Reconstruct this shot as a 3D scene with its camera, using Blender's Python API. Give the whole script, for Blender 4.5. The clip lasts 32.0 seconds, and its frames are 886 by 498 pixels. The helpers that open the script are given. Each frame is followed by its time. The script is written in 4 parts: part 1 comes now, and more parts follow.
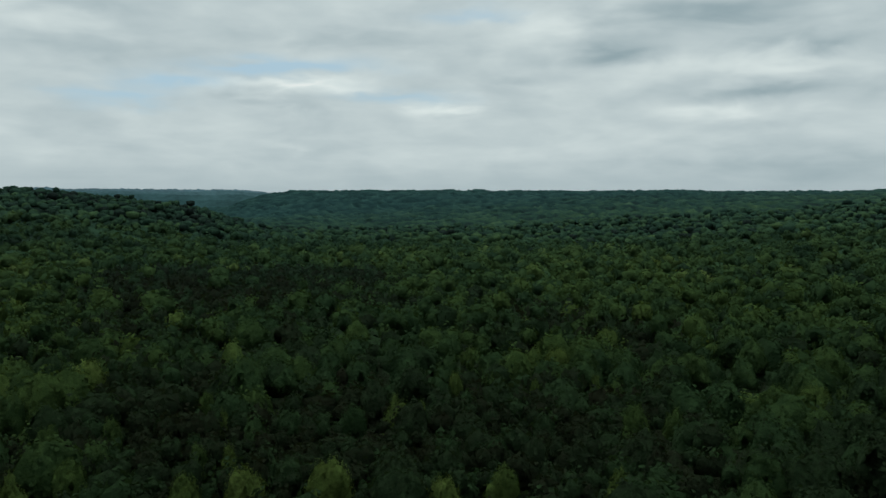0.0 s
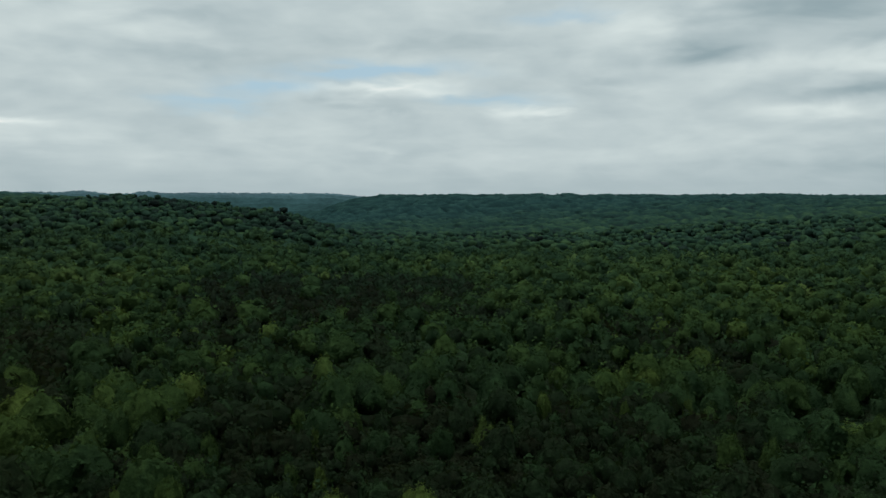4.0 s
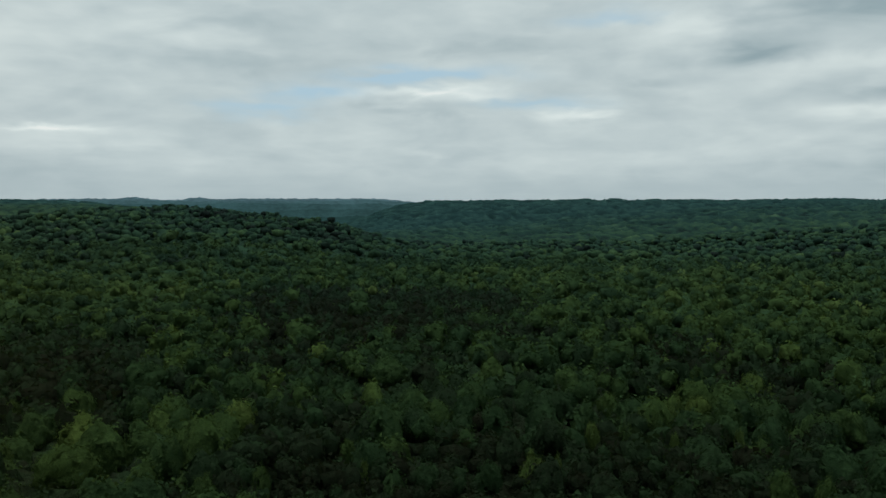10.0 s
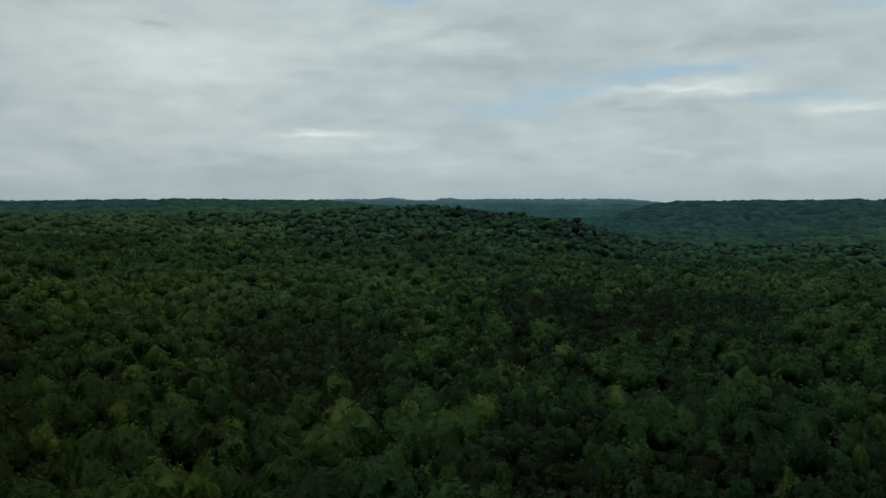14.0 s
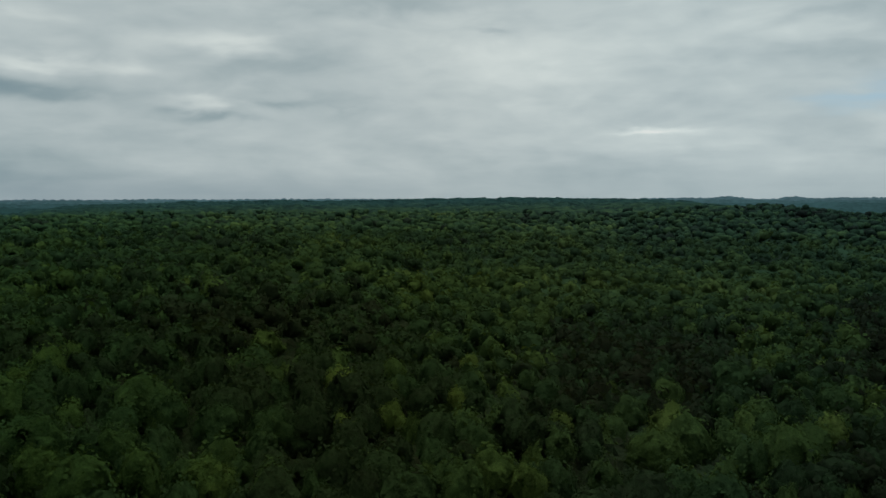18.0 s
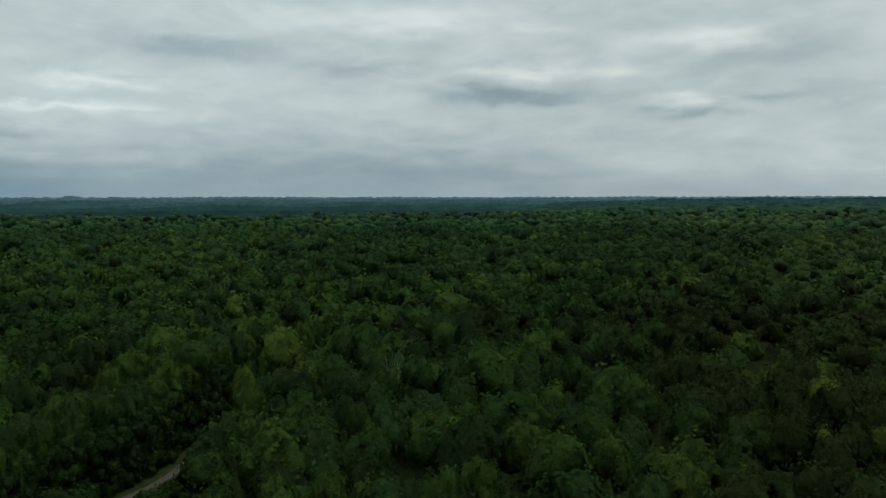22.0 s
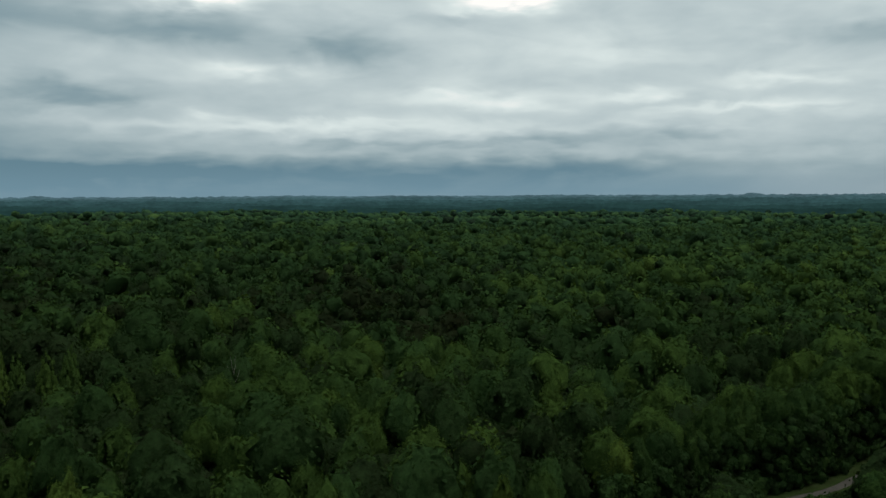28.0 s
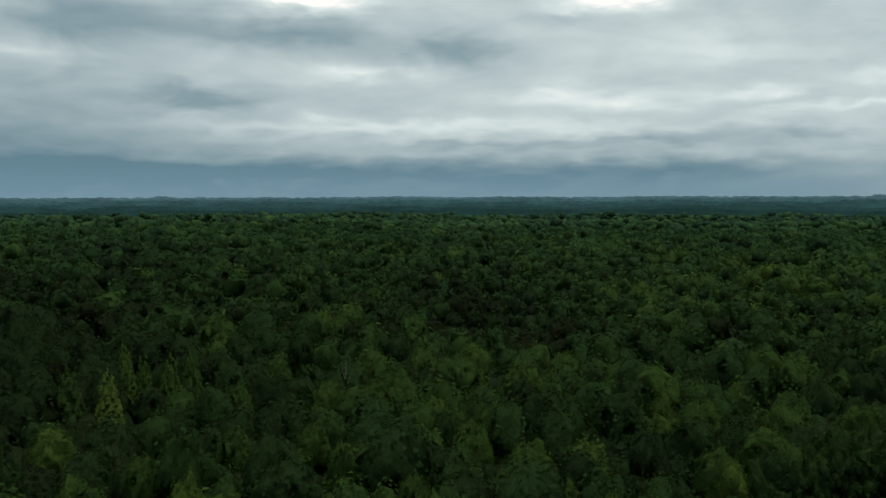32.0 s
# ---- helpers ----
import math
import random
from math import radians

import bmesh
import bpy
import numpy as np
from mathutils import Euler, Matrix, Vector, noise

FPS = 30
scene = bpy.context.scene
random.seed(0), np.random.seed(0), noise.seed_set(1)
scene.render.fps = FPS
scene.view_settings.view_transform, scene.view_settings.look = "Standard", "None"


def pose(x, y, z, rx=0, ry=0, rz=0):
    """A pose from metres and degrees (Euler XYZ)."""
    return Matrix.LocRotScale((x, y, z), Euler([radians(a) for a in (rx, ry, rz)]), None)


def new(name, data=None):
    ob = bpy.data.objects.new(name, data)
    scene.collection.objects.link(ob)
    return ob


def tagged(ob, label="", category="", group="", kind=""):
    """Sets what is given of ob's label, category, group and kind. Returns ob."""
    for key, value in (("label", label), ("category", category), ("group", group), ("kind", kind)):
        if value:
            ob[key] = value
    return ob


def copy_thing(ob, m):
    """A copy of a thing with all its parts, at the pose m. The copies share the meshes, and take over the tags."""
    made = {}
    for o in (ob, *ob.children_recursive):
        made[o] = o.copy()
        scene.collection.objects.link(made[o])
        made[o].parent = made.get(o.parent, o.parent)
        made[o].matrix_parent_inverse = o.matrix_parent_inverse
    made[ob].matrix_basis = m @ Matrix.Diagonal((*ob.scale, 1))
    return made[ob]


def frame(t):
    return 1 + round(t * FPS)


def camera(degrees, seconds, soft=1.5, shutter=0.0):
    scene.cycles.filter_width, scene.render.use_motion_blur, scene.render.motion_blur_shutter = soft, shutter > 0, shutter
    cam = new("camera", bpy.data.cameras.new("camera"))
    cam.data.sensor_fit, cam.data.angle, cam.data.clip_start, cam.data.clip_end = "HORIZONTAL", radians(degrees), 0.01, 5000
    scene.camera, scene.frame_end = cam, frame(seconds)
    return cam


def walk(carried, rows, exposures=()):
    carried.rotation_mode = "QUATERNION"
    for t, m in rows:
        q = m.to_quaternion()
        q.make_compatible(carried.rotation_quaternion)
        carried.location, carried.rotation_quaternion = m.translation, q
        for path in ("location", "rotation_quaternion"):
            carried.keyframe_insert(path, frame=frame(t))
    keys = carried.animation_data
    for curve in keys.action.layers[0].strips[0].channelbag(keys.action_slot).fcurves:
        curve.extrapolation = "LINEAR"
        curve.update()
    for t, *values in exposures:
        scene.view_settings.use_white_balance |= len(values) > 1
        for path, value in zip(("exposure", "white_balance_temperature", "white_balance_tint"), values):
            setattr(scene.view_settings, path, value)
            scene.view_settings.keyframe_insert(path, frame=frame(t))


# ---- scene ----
cam = camera(54.86, 32.0, soft=1.5)
# seconds, x, y, z, tilt above level, lean, heading to the left of +y
ROWS = (
    (0, 0.55, 0.30, 66.08, -3.71, 0.28, 0.00), (0.5, 0.51, 0.35, 66.36, -3.70, 0.27, 2.36), (1, 0.48, 0.41, 66.64, -3.69, 0.27, 3.12),
    (1.5, 0.43, 0.38, 67.25, -3.68, 0.27, 3.67), (2, 0.37, 0.35, 67.86, -3.66, 0.26, 4.18), (2.5, 0.36, 0.41, 68.52, -3.63, 0.23, 4.70),
    (3, 0.35, 0.46, 69.17, -3.62, 0.23, 5.13), (3.5, 0.34, 0.52, 69.83, -3.60, 0.23, 5.51), (5.5, 0.49, 0.47, 72.14, -3.46, -0.09, 6.96),
    (6, 0.53, 0.46, 72.72, -3.45, -0.08, 7.27), (6.5, 0.44, 0.48, 73.36, -3.43, -0.09, 7.54), (7, 0.36, 0.51, 74.00, -3.41, -0.09, 7.81),
    (7.5, 0.28, 0.53, 74.64, -3.41, -0.09, 8.01), (8, 0.19, 0.56, 75.28, -3.39, -0.09, 8.24), (8.5, 0.15, 0.42, 75.71, -3.36, -0.08, 8.46),
    (9, 0.10, 0.28, 76.14, -3.32, -0.10, 8.63), (9.5, 0.05, 0.14, 76.57, -3.32, -0.10, 8.82), (10, -0.00, 0.00, 77.00, -3.32, -0.11, 8.96),
    (10.5, -0.00, 0.00, 77.00, -3.32, -0.12, 9.92), (11, -0.00, 0.00, 77.00, -3.30, -0.11, 10.04), (11.5, -0.00, 0.00, 77.00, -3.29, -0.10, 11.68),
    (12, -0.00, 0.00, 77.00, -3.28, -0.10, 14.72), (12.5, -0.00, 0.00, 77.00, -3.27, -0.11, 16.93), (13, -0.00, 0.00, 77.00, -3.27, -0.11, 19.32),
    (13.5, -0.00, 0.00, 77.00, -3.26, -0.14, 22.08), (14, -0.00, 0.00, 77.00, -3.27, -0.15, 25.33), (14.5, -0.00, 0.00, 77.00, -3.27, -0.16, 28.50),
    (16.5, -0.00, 0.00, 77.00, -3.26, -0.14, 38.31), (17, -0.00, 0.00, 77.00, -3.27, -0.16, 40.79), (17.5, -0.00, 0.00, 77.00, -3.28, -0.15, 44.14),
    (18, -0.00, 0.00, 77.00, -3.30, -0.14, 47.30), (18.5, -0.00, 0.00, 77.00, -3.32, -0.12, 50.28), (19, -0.00, 0.00, 77.00, -3.33, -0.12, 53.65),
    (19.5, -0.00, 0.00, 77.00, -3.34, -0.10, 57.24), (20, -0.00, 0.00, 77.00, -3.35, -0.10, 61.15), (20.5, -0.00, 0.00, 77.00, -3.37, -0.09, 65.75),
    (21, -0.00, 0.00, 77.00, -3.39, -0.09, 70.17), (21.5, -0.00, 0.00, 77.00, -3.41, -0.09, 74.42), (22, -0.00, 0.00, 77.00, -3.42, -0.09, 78.64),
    (22.5, -0.00, 0.00, 77.00, -3.42, -0.09, 82.74), (23, -0.00, 0.00, 77.00, -3.43, -0.08, 86.54), (23.5, -0.00, 0.00, 77.00, -3.44, -0.09, 90.22),
    (24, -0.00, 0.00, 77.00, -3.45, -0.10, 93.69), (24.5, -0.00, 0.00, 77.00, -3.46, -0.12, 97.22), (25, -0.00, 0.00, 77.00, -3.48, -0.13, 101.15),
    (25.5, -0.00, 0.00, 77.00, -3.48, -0.15, 104.93), (27.5, -0.00, 0.00, 77.00, -3.49, -0.23, 118.62), (28, -0.00, 0.00, 77.00, -3.50, -0.25, 122.06),
    (28.5, -0.00, 0.00, 77.00, -3.50, -0.26, 125.53), (29, -0.00, 0.00, 77.00, -3.50, -0.27, 129.54), (29.5, -0.00, 0.00, 77.00, -3.50, -0.28, 130.90),
    (30, 0.11, -0.01, 77.06, -3.49, -0.27, 130.67), (30.5, 0.22, -0.02, 77.12, -3.49, -0.22, 130.19), (31, 0.25, -0.03, 77.80, -3.47, -0.18, 129.86),
    (31.5, 0.28, -0.04, 78.48, -3.45, -0.16, 129.53), (32, 0.31, -0.05, 79.16, -3.44, -0.12, 129.27),
)
walk(cam, [(t, pose(x, y, z, 90 + tilt, -lean, head)) for t, x, y, z, tilt, lean, head in ROWS],
     [(0, 0.0), (9, 0.0), (13, -0.1), (17, -0.17), (20, -0.14), (22.5, 0.0), (32, 0.03)])

# ---- light ----
SUN_HEADING, SUN_HEIGHT = 33.0, 67.0
sun = new("sun", bpy.data.lights.new("sun", "SUN"))
sun.data.energy, sun.data.angle, sun.data.color = 1.5, radians(25), (1.0, 0.97, 0.92)
sun.matrix_world = pose(0, 0, 300, 90 - SUN_HEIGHT, 0, SUN_HEADING + 180)


class Nodes:
    """Short calls for wiring a node tree."""

    def __init__(self, tree):
        self.tree = tree
        tree.nodes.clear()

    def add(self, kind, values=(), **settings):
        n = self.tree.nodes.new(kind)
        for key, value in settings.items():
            setattr(n, key, value)
        for key, value in dict(values).items():
            self.put(n.inputs[key], value)
        return n

    def put(self, socket, value):
        if isinstance(value, bpy.types.NodeSocket):
            self.tree.links.new(value, socket)
        else:
            socket.default_value = value

    def math(self, op, a, b=0.0, c=0.0, clamp=False):
        return self.add("ShaderNodeMath", {0: a, 1: b, 2: c}, operation=op, use_clamp=clamp).outputs[0]

    def mix(self, fac, a, b, blend="MIX"):
        n = self.add("ShaderNodeMix", {0: fac, 6: a, 7: b}, data_type="RGBA", blend_type=blend)
        return n.outputs[2]

    def noise(self, vector, scale, detail=4.0, rough=0.55, distort=0.0):
        return self.add("ShaderNodeTexNoise", {"Vector": vector, "Scale": scale, "Detail": detail, "Roughness": rough, "Distortion": distort}).outputs["Fac"]

    def ramp(self, fac, *stops):
        n = self.add("ShaderNodeValToRGB", {0: fac})
        e = n.color_ramp.elements
        while len(e) < len(stops):
            e.new(0.5)
        for one, (at, colour) in zip(e, stops):
            one.position, one.color = at, (*colour, 1.0)
        return n.outputs[0]

    def smooth(self, value, low, high):
        return self.add("ShaderNodeMapRange", {0: value, 1: low, 2: high, 3: 0.0, 4: 1.0}, interpolation_type="SMOOTHSTEP").outputs[0]

    def xyz(self, x, y, z):
        return self.add("ShaderNodeCombineXYZ", {0: x, 1: y, 2: z}).outputs[0]


# ---- overcast sky with breaks of blue ----
world = bpy.data.worlds.new("overcast_sky")
scene.world, world.use_nodes = world, True
W = Nodes(world.node_tree)
clear = W.add("ShaderNodeTexSky", sky_type="NISHITA", sun_disc=False, sun_elevation=radians(SUN_HEIGHT), sun_rotation=radians(-SUN_HEADING), dust_density=2.0)
way = W.add("ShaderNodeSeparateXYZ", {0: W.add("ShaderNodeTexCoord").outputs["Generated"]})
wx, wy, wz = way.outputs
DEG = 180 / math.pi
heading = W.math("MULTIPLY", W.math("ARCTAN2", W.math("MULTIPLY", wx, -1.0), wy), DEG)
height = W.math("MULTIPLY", W.math("ARCSINE", wz), DEG)
# the cloud deck is level, so it closes up towards the horizon
lift = W.math("ADD", W.math("MAXIMUM", wz, 0.0), 0.085)
deck = W.xyz(W.math("DIVIDE", wx, lift), W.math("DIVIDE", wy, lift), 0.0)
broad = W.noise(deck, 0.7, 5.0, 0.55, 0.4)
fine = W.noise(W.xyz(W.math("MULTIPLY", heading, 0.24), W.math("MULTIPLY", height, 0.6), 1.0), 1.0, 4.0, 0.5, 0.4)
puff = W.noise(W.xyz(W.math("MULTIPLY", heading, 0.16), W.math("MULTIPLY", height, 0.42), 7.0), 1.0, 4.0, 0.5, 0.6)
wisp = W.noise(W.xyz(W.math("MULTIPLY", heading, 0.2), W.math("MULTIPLY", height, 0.5), 3.0), 1.0, 3.0, 0.5, 0.5)
ripple = W.noise(W.xyz(W.math("MULTIPLY", heading, 0.42), W.math("MULTIPLY", height, 1.35), 5.0), 0.8, 3.0, 0.42, 0.25)
head_w = W.math("ADD", heading, W.math("MULTIPLY", W.math("SUBTRACT", W.math("MULTIPLY_ADD", ripple, 0.6, wisp), 0.8), 6.0))
high_w = W.math("ADD", height, W.math("MULTIPLY", W.math("SUBTRACT", W.math("MULTIPLY_ADD", ripple, 0.6, puff), 0.8), 2.0))


def bank(a, e, wide, tall, weight, lean=0.0):
    """The cover of one bank of cloud, or of one break in it, by its heading, height above the horizon and spread in degrees; lean: rise to the left."""
    da = W.math("MULTIPLY", W.math("SUBTRACT", head_w, a), 1 / wide)
    de = W.math("MULTIPLY", W.math("SUBTRACT", high_w, e), 1 / tall)
    if lean:
        de = W.math("MULTIPLY_ADD", da, -lean, de)
    d = W.math("MULTIPLY_ADD", da, da, W.math("MULTIPLY", de, de))
    return W.math("MULTIPLY", W.math("EXPONENT", W.math("MULTIPLY", d, -1.0)), weight)


def total(banks):
    s = bank(*banks[0])
    for one in banks[1:]:
        s = W.math("ADD", s, bank(*one))
    return s


DARK_BANKS = [(-18, 11.3, 6, 1.2, 0.54), (-12, 9.2, 2.5, 0.8, 0.40), (-23, 9.4, 3, 0.6, 0.40), (-21, 6.5, 5.5, 0.5, 0.44), (5, 10, 6.5, 0.6, 0.20), (22, 8.6, 5, 0.8, 0.20),
              (11, 5.9, 4, 0.4, 0.24), (-4.5, 7.5, 2.5, 0.5, 0.18), (-22, 1.8, 9, 1.3, 0.28), (21.7, 11.6, 4, 0.9, 0.20), (43, 11.1, 1.3, 0.35, 0.28), (38, 2.0, 9, 1.3, 0.22)]
DARK_BANKS += [(74, 6.7, 5, 0.6, 0.6, 0.35), (62.5, 5.4, 2.5, 0.35, 0.4), (57, 6.4, 4, 0.35, 0.3), (50, 12.7, 6, 0.7, 0.3), (58, 9, 5, 0.9, 0.2), (78, 2.3, 9, 1.5, 0.4),
               (95, 9.4, 6, 0.8, 0.5), (84, 8.6, 4, 0.4, 0.3), (107, 4.0, 3.5, 0.5, 0.5), (114, 3.8, 3, 0.6, 0.4), (112, 2.0, 8, 0.8, 0.5)]
DARK_BANKS += [(139, 10.6, 5.5, 1.1, 0.7), (128.5, 9.8, 4, 1.3, 0.65), (151, 11, 6, 1.4, 0.55), (145, 6.4, 5, 0.6, 0.5), (131, 1.5, 22, 1.5, 0.9), (152, 1.5, 12, 1.2, 0.5), (124, 3.5, 12, 0.3, 0.35), (121, 11.6, 3, 0.5, 0.3), (66, 7, 18, 8, 0.18), (152, 8, 14, 7, 0.25), (132, 0.9, 40, 1.5, 0.35), (85, 0.9, 20, 1.2, 0.2), (158, 3, 12, 3.5, 0.7), (92, 2.5, 8, 2.2, 0.35)]
LIGHT_BANKS = [(0, 5.5, 2.2, 0.55, 0.5), (-17.5, 5.3, 3, 0.5, 0.4), (10, 7.0, 5, 0.35, 0.45), (33.2, 4.3, 2.2, 0.25, 0.42), (10.5, 3.4, 2, 0.4, 0.2), (-6, 10.8, 3, 1.0, 0.3), (-21, 8.0, 7, 0.5, 0.3),
               (43, 9.0, 7, 2.2, 0.35), (33, 3.9, 5, 0.9, 0.2), (73, 8.4, 5, 0.5, 0.5, 0.3), (62.5, 6.3, 2.5, 0.35, 0.4), (62, 10, 4, 0.8, 0.45), (26, 10.6, 5, 1.0, 0.25)]
LIGHT_BANKS += [(138.5, 12.9, 3.6, 0.75, 1.6), (118, 12.7, 3.2, 0.75, 1.6), (135, 8.2, 2.8, 0.5, 0.6), (119, 6.4, 6, 0.5, 0.5), (109, 6.6, 3, 0.45, 0.5), (100.5, 7.3, 3.5, 0.5, 0.5), (103, 5.4, 6, 0.3, 0.4),
                (132, 4.7, 16, 0.4, 0.45), (82, 11.5, 9, 0.9, 0.4), (156, 8.8, 4, 0.6, 0.4), (113, 9.5, 4, 1.2, 0.3)]
BLUE_BREAKS = [(10.5, 8.1, 5.0, 0.5, 0.95), (17, 7.0, 3, 0.5, 0.75), (20.5, 6.0, 3, 0.5, 0.7), (3, 6.4, 3, 0.4, 0.6), (27.7, 13.3, 2.5, 0.5, 1.0), (-2, 11.6, 2.5, 0.4, 0.45), (19, 13.5, 2, 0.3, 0.5)]
dark = W.math("ADD", total(DARK_BANKS), W.math("MULTIPLY", W.math("SUBTRACT", puff, 0.5), 0.5))
dark = W.math("ADD", dark, W.math("MULTIPLY", W.math("SUBTRACT", broad, 0.5), 0.35))
light = W.math("ADD", total(LIGHT_BANKS), W.math("MULTIPLY", W.math("SUBTRACT", fine, 0.5), 0.28))
light = W.math("ADD", light, W.math("MULTIPLY", W.math("SUBTRACT", ripple, 0.5), 0.3))
tone = W.math("ADD", W.math("SUBTRACT", W.math("MULTIPLY", light, 0.50), W.math("MULTIPLY", dark, 0.50)), 0.59, clamp=True)
cloud = W.ramp(tone, (0.0, (0.117, 0.212, 0.266)), (0.3, (0.272, 0.365, 0.398)), (0.55, (0.45, 0.54, 0.56)), (0.8, (0.645, 0.735, 0.73)), (1.0, (0.95, 0.94, 0.91)))
# towards the plateau the deck sinks into a dark blue-grey bank on the horizon
low_veil = W.math("SUBTRACT", 1.0, W.smooth(height, 0.2, 2.6))
veil = W.mix(W.smooth(heading, 92.0, 110.0), W.mix(W.smooth(heading, 42.0, 60.0), (0.35, 0.44, 0.47, 1.0), (0.25, 0.335, 0.38, 1.0)), (0.150, 0.260, 0.328, 1.0))
cloud = W.mix(W.math("MULTIPLY", low_veil, W.math("MULTIPLY_ADD", W.smooth(heading, 40.0, 110.0), 0.25, 0.6)), cloud, veil)
# the deck is warmer where the hidden sun stands behind it
warm = W.math("MULTIPLY", W.smooth(heading, 28.0, 50.0), W.math("SUBTRACT", 1.0, W.smooth(heading, 70.0, 95.0)))
cloud = W.mix(1.0, cloud, W.mix(warm, (1.012, 1.0, 0.995, 1.0), (1.055, 1.015, 0.995, 1.0)), "MULTIPLY")
blue = W.math("MINIMUM", W.math("MULTIPLY", total(BLUE_BREAKS), 1.3), 0.9)
blue_sky = W.mix(0.75, W.mix(1.0, clear.outputs[0], (0.09, 0.09, 0.09, 1.0), "MULTIPLY"), (0.38, 0.57, 0.69, 1.0))
sky = W.mix(W.math("MULTIPLY", blue, W.smooth(puff, 0.22, 0.46)), cloud, blue_sky)
# an overcast sky is brightest overhead
overhead = W.math("ADD", 1.04, W.math("MULTIPLY", W.smooth(height, 14.0, 65.0), 2.2))
background = W.add("ShaderNodeBackground", {"Color": sky, "Strength": overhead})
W.add("ShaderNodeOutputWorld", {0: background.outputs[0]})


# ---- materials ----
def material(name):
    m = bpy.data.materials.new(name)
    m.use_nodes = True
    return m, Nodes(m.node_tree)


def finish(n, colour, rough, bump=None, strength=0.3, distance=0.05, **more):
    s = n.add("ShaderNodeBsdfPrincipled", {"Base Color": colour, "Roughness": rough})
    for key, value in more.items():
        n.put(s.inputs[key.replace("_", " ")], value)
    if bump is not None:
        n.put(s.inputs["Normal"], n.add("ShaderNodeBump", {"Height": bump, "Strength": strength, "Distance": distance}).outputs[0])
    n.add("ShaderNodeOutputMaterial", {0: s.outputs[0]})


def foliage(name, thin=0.0, hazy=False):
    """Leaves, of which thin sprays let some light through; each tree carries its species' tone from 0, blue-green, to 1, yellow-green."""
    m, n = material(name)
    where = n.add("ShaderNodeNewGeometry").outputs["Position"]
    tone_of = n.add("ShaderNodeAttribute", attribute_name="tone").outputs["Fac"]
    each = n.add("ShaderNodeObjectInfo").outputs["Random"]
    clump = n.noise(where, 0.55, 3.0)
    stand = n.noise(where, 0.012, 3.0)
    t = n.math("ADD", tone_of, n.math("MULTIPLY", n.math("SUBTRACT", clump, 0.5), 0.3))
    t = n.math("ADD", t, n.math("MULTIPLY", n.math("SUBTRACT", each, 0.5), 0.15))
    t = n.math("ADD", t, n.math("MULTIPLY", n.math("SUBTRACT", stand, 0.5), 0.25), clamp=True)
    colour = n.ramp(t, (0.0, (0.0096, 0.0112, 0.0049)), (0.14, (0.0116, 0.0196, 0.0076)), (0.35, (0.0158, 0.0330, 0.0104)),
                    (0.65, (0.0290, 0.0520, 0.0115)), (0.86, (0.0480, 0.0750, 0.0145)), (1.0, (0.0540, 0.0770, 0.0165)))
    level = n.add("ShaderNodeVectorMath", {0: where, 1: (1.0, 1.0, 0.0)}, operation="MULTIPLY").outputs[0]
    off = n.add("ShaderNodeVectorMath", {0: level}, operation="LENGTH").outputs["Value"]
    # haze is put into the leaf colour: greyer over the valley floor than the plateau
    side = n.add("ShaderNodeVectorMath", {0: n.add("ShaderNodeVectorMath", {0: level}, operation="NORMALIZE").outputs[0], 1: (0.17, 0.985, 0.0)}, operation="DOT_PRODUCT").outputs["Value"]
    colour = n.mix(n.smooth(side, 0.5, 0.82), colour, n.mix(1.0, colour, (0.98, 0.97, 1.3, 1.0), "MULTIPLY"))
    # hickory and oak with a brownish cast stand between the two
    between = n.math("MULTIPLY", n.smooth(side, 0.15, 0.4), n.math("SUBTRACT", 1.0, n.smooth(side, 0.62, 0.85)))
    colour = n.mix(between, colour, n.mix(1.0, colour, (1.17, 1.02, 1.0, 1.0), "MULTIPLY"))
    # haze blue painted into the leaves, stronger with distance towards slopes and ridges
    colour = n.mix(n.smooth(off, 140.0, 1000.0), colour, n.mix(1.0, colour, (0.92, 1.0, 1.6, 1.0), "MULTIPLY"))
    if hazy:
        # teal haze takes the place of the leaf colour on the far ridges
        haze_teal = n.ramp(tone_of, (0.0, (0.0070, 0.0165, 0.0172)), (0.3, (0.0108, 0.0275, 0.0280)), (0.7, (0.0178, 0.0425, 0.0400)), (1.0, (0.0255, 0.0560, 0.0490)))
        colour = n.mix(n.smooth(off, 800.0, 1900.0), colour, haze_teal)
    leafy = n.noise(where, 2.4, 5.0, 0.7)
    mottle = n.ramp(leafy, (0.25, (0.52, 0.51, 0.54)), (0.75, (1.49, 1.46, 1.36)))
    mottle = n.mix(n.math("MULTIPLY", n.smooth(off, 150.0, 400.0), 0.5), mottle, (0.97, 0.95, 0.92, 1.0))
    colour = n.mix(1.0, colour, mottle, "MULTIPLY")
    # rounded sprigs about a metre across, fuller on the old trees of the near wood
    sprig = n.add("ShaderNodeTexVoronoi", {"Vector": where, "Scale": 0.95}, feature="SMOOTH_F1").outputs["Distance"]
    relief = n.math("ADD", n.math("MULTIPLY", leafy, n.math("SUBTRACT", 0.8, n.math("MULTIPLY", n.smooth(off, 150.0, 400.0), 0.2))), n.math("MULTIPLY", n.math("SUBTRACT", 1.0, sprig), n.math("SUBTRACT", 0.9, n.math("MULTIPLY", n.smooth(off, 150.0, 420.0), 0.75))))
    finish(n, colour, 0.65, relief, 1.0, 0.6, Specular_IOR_Level=0.0)
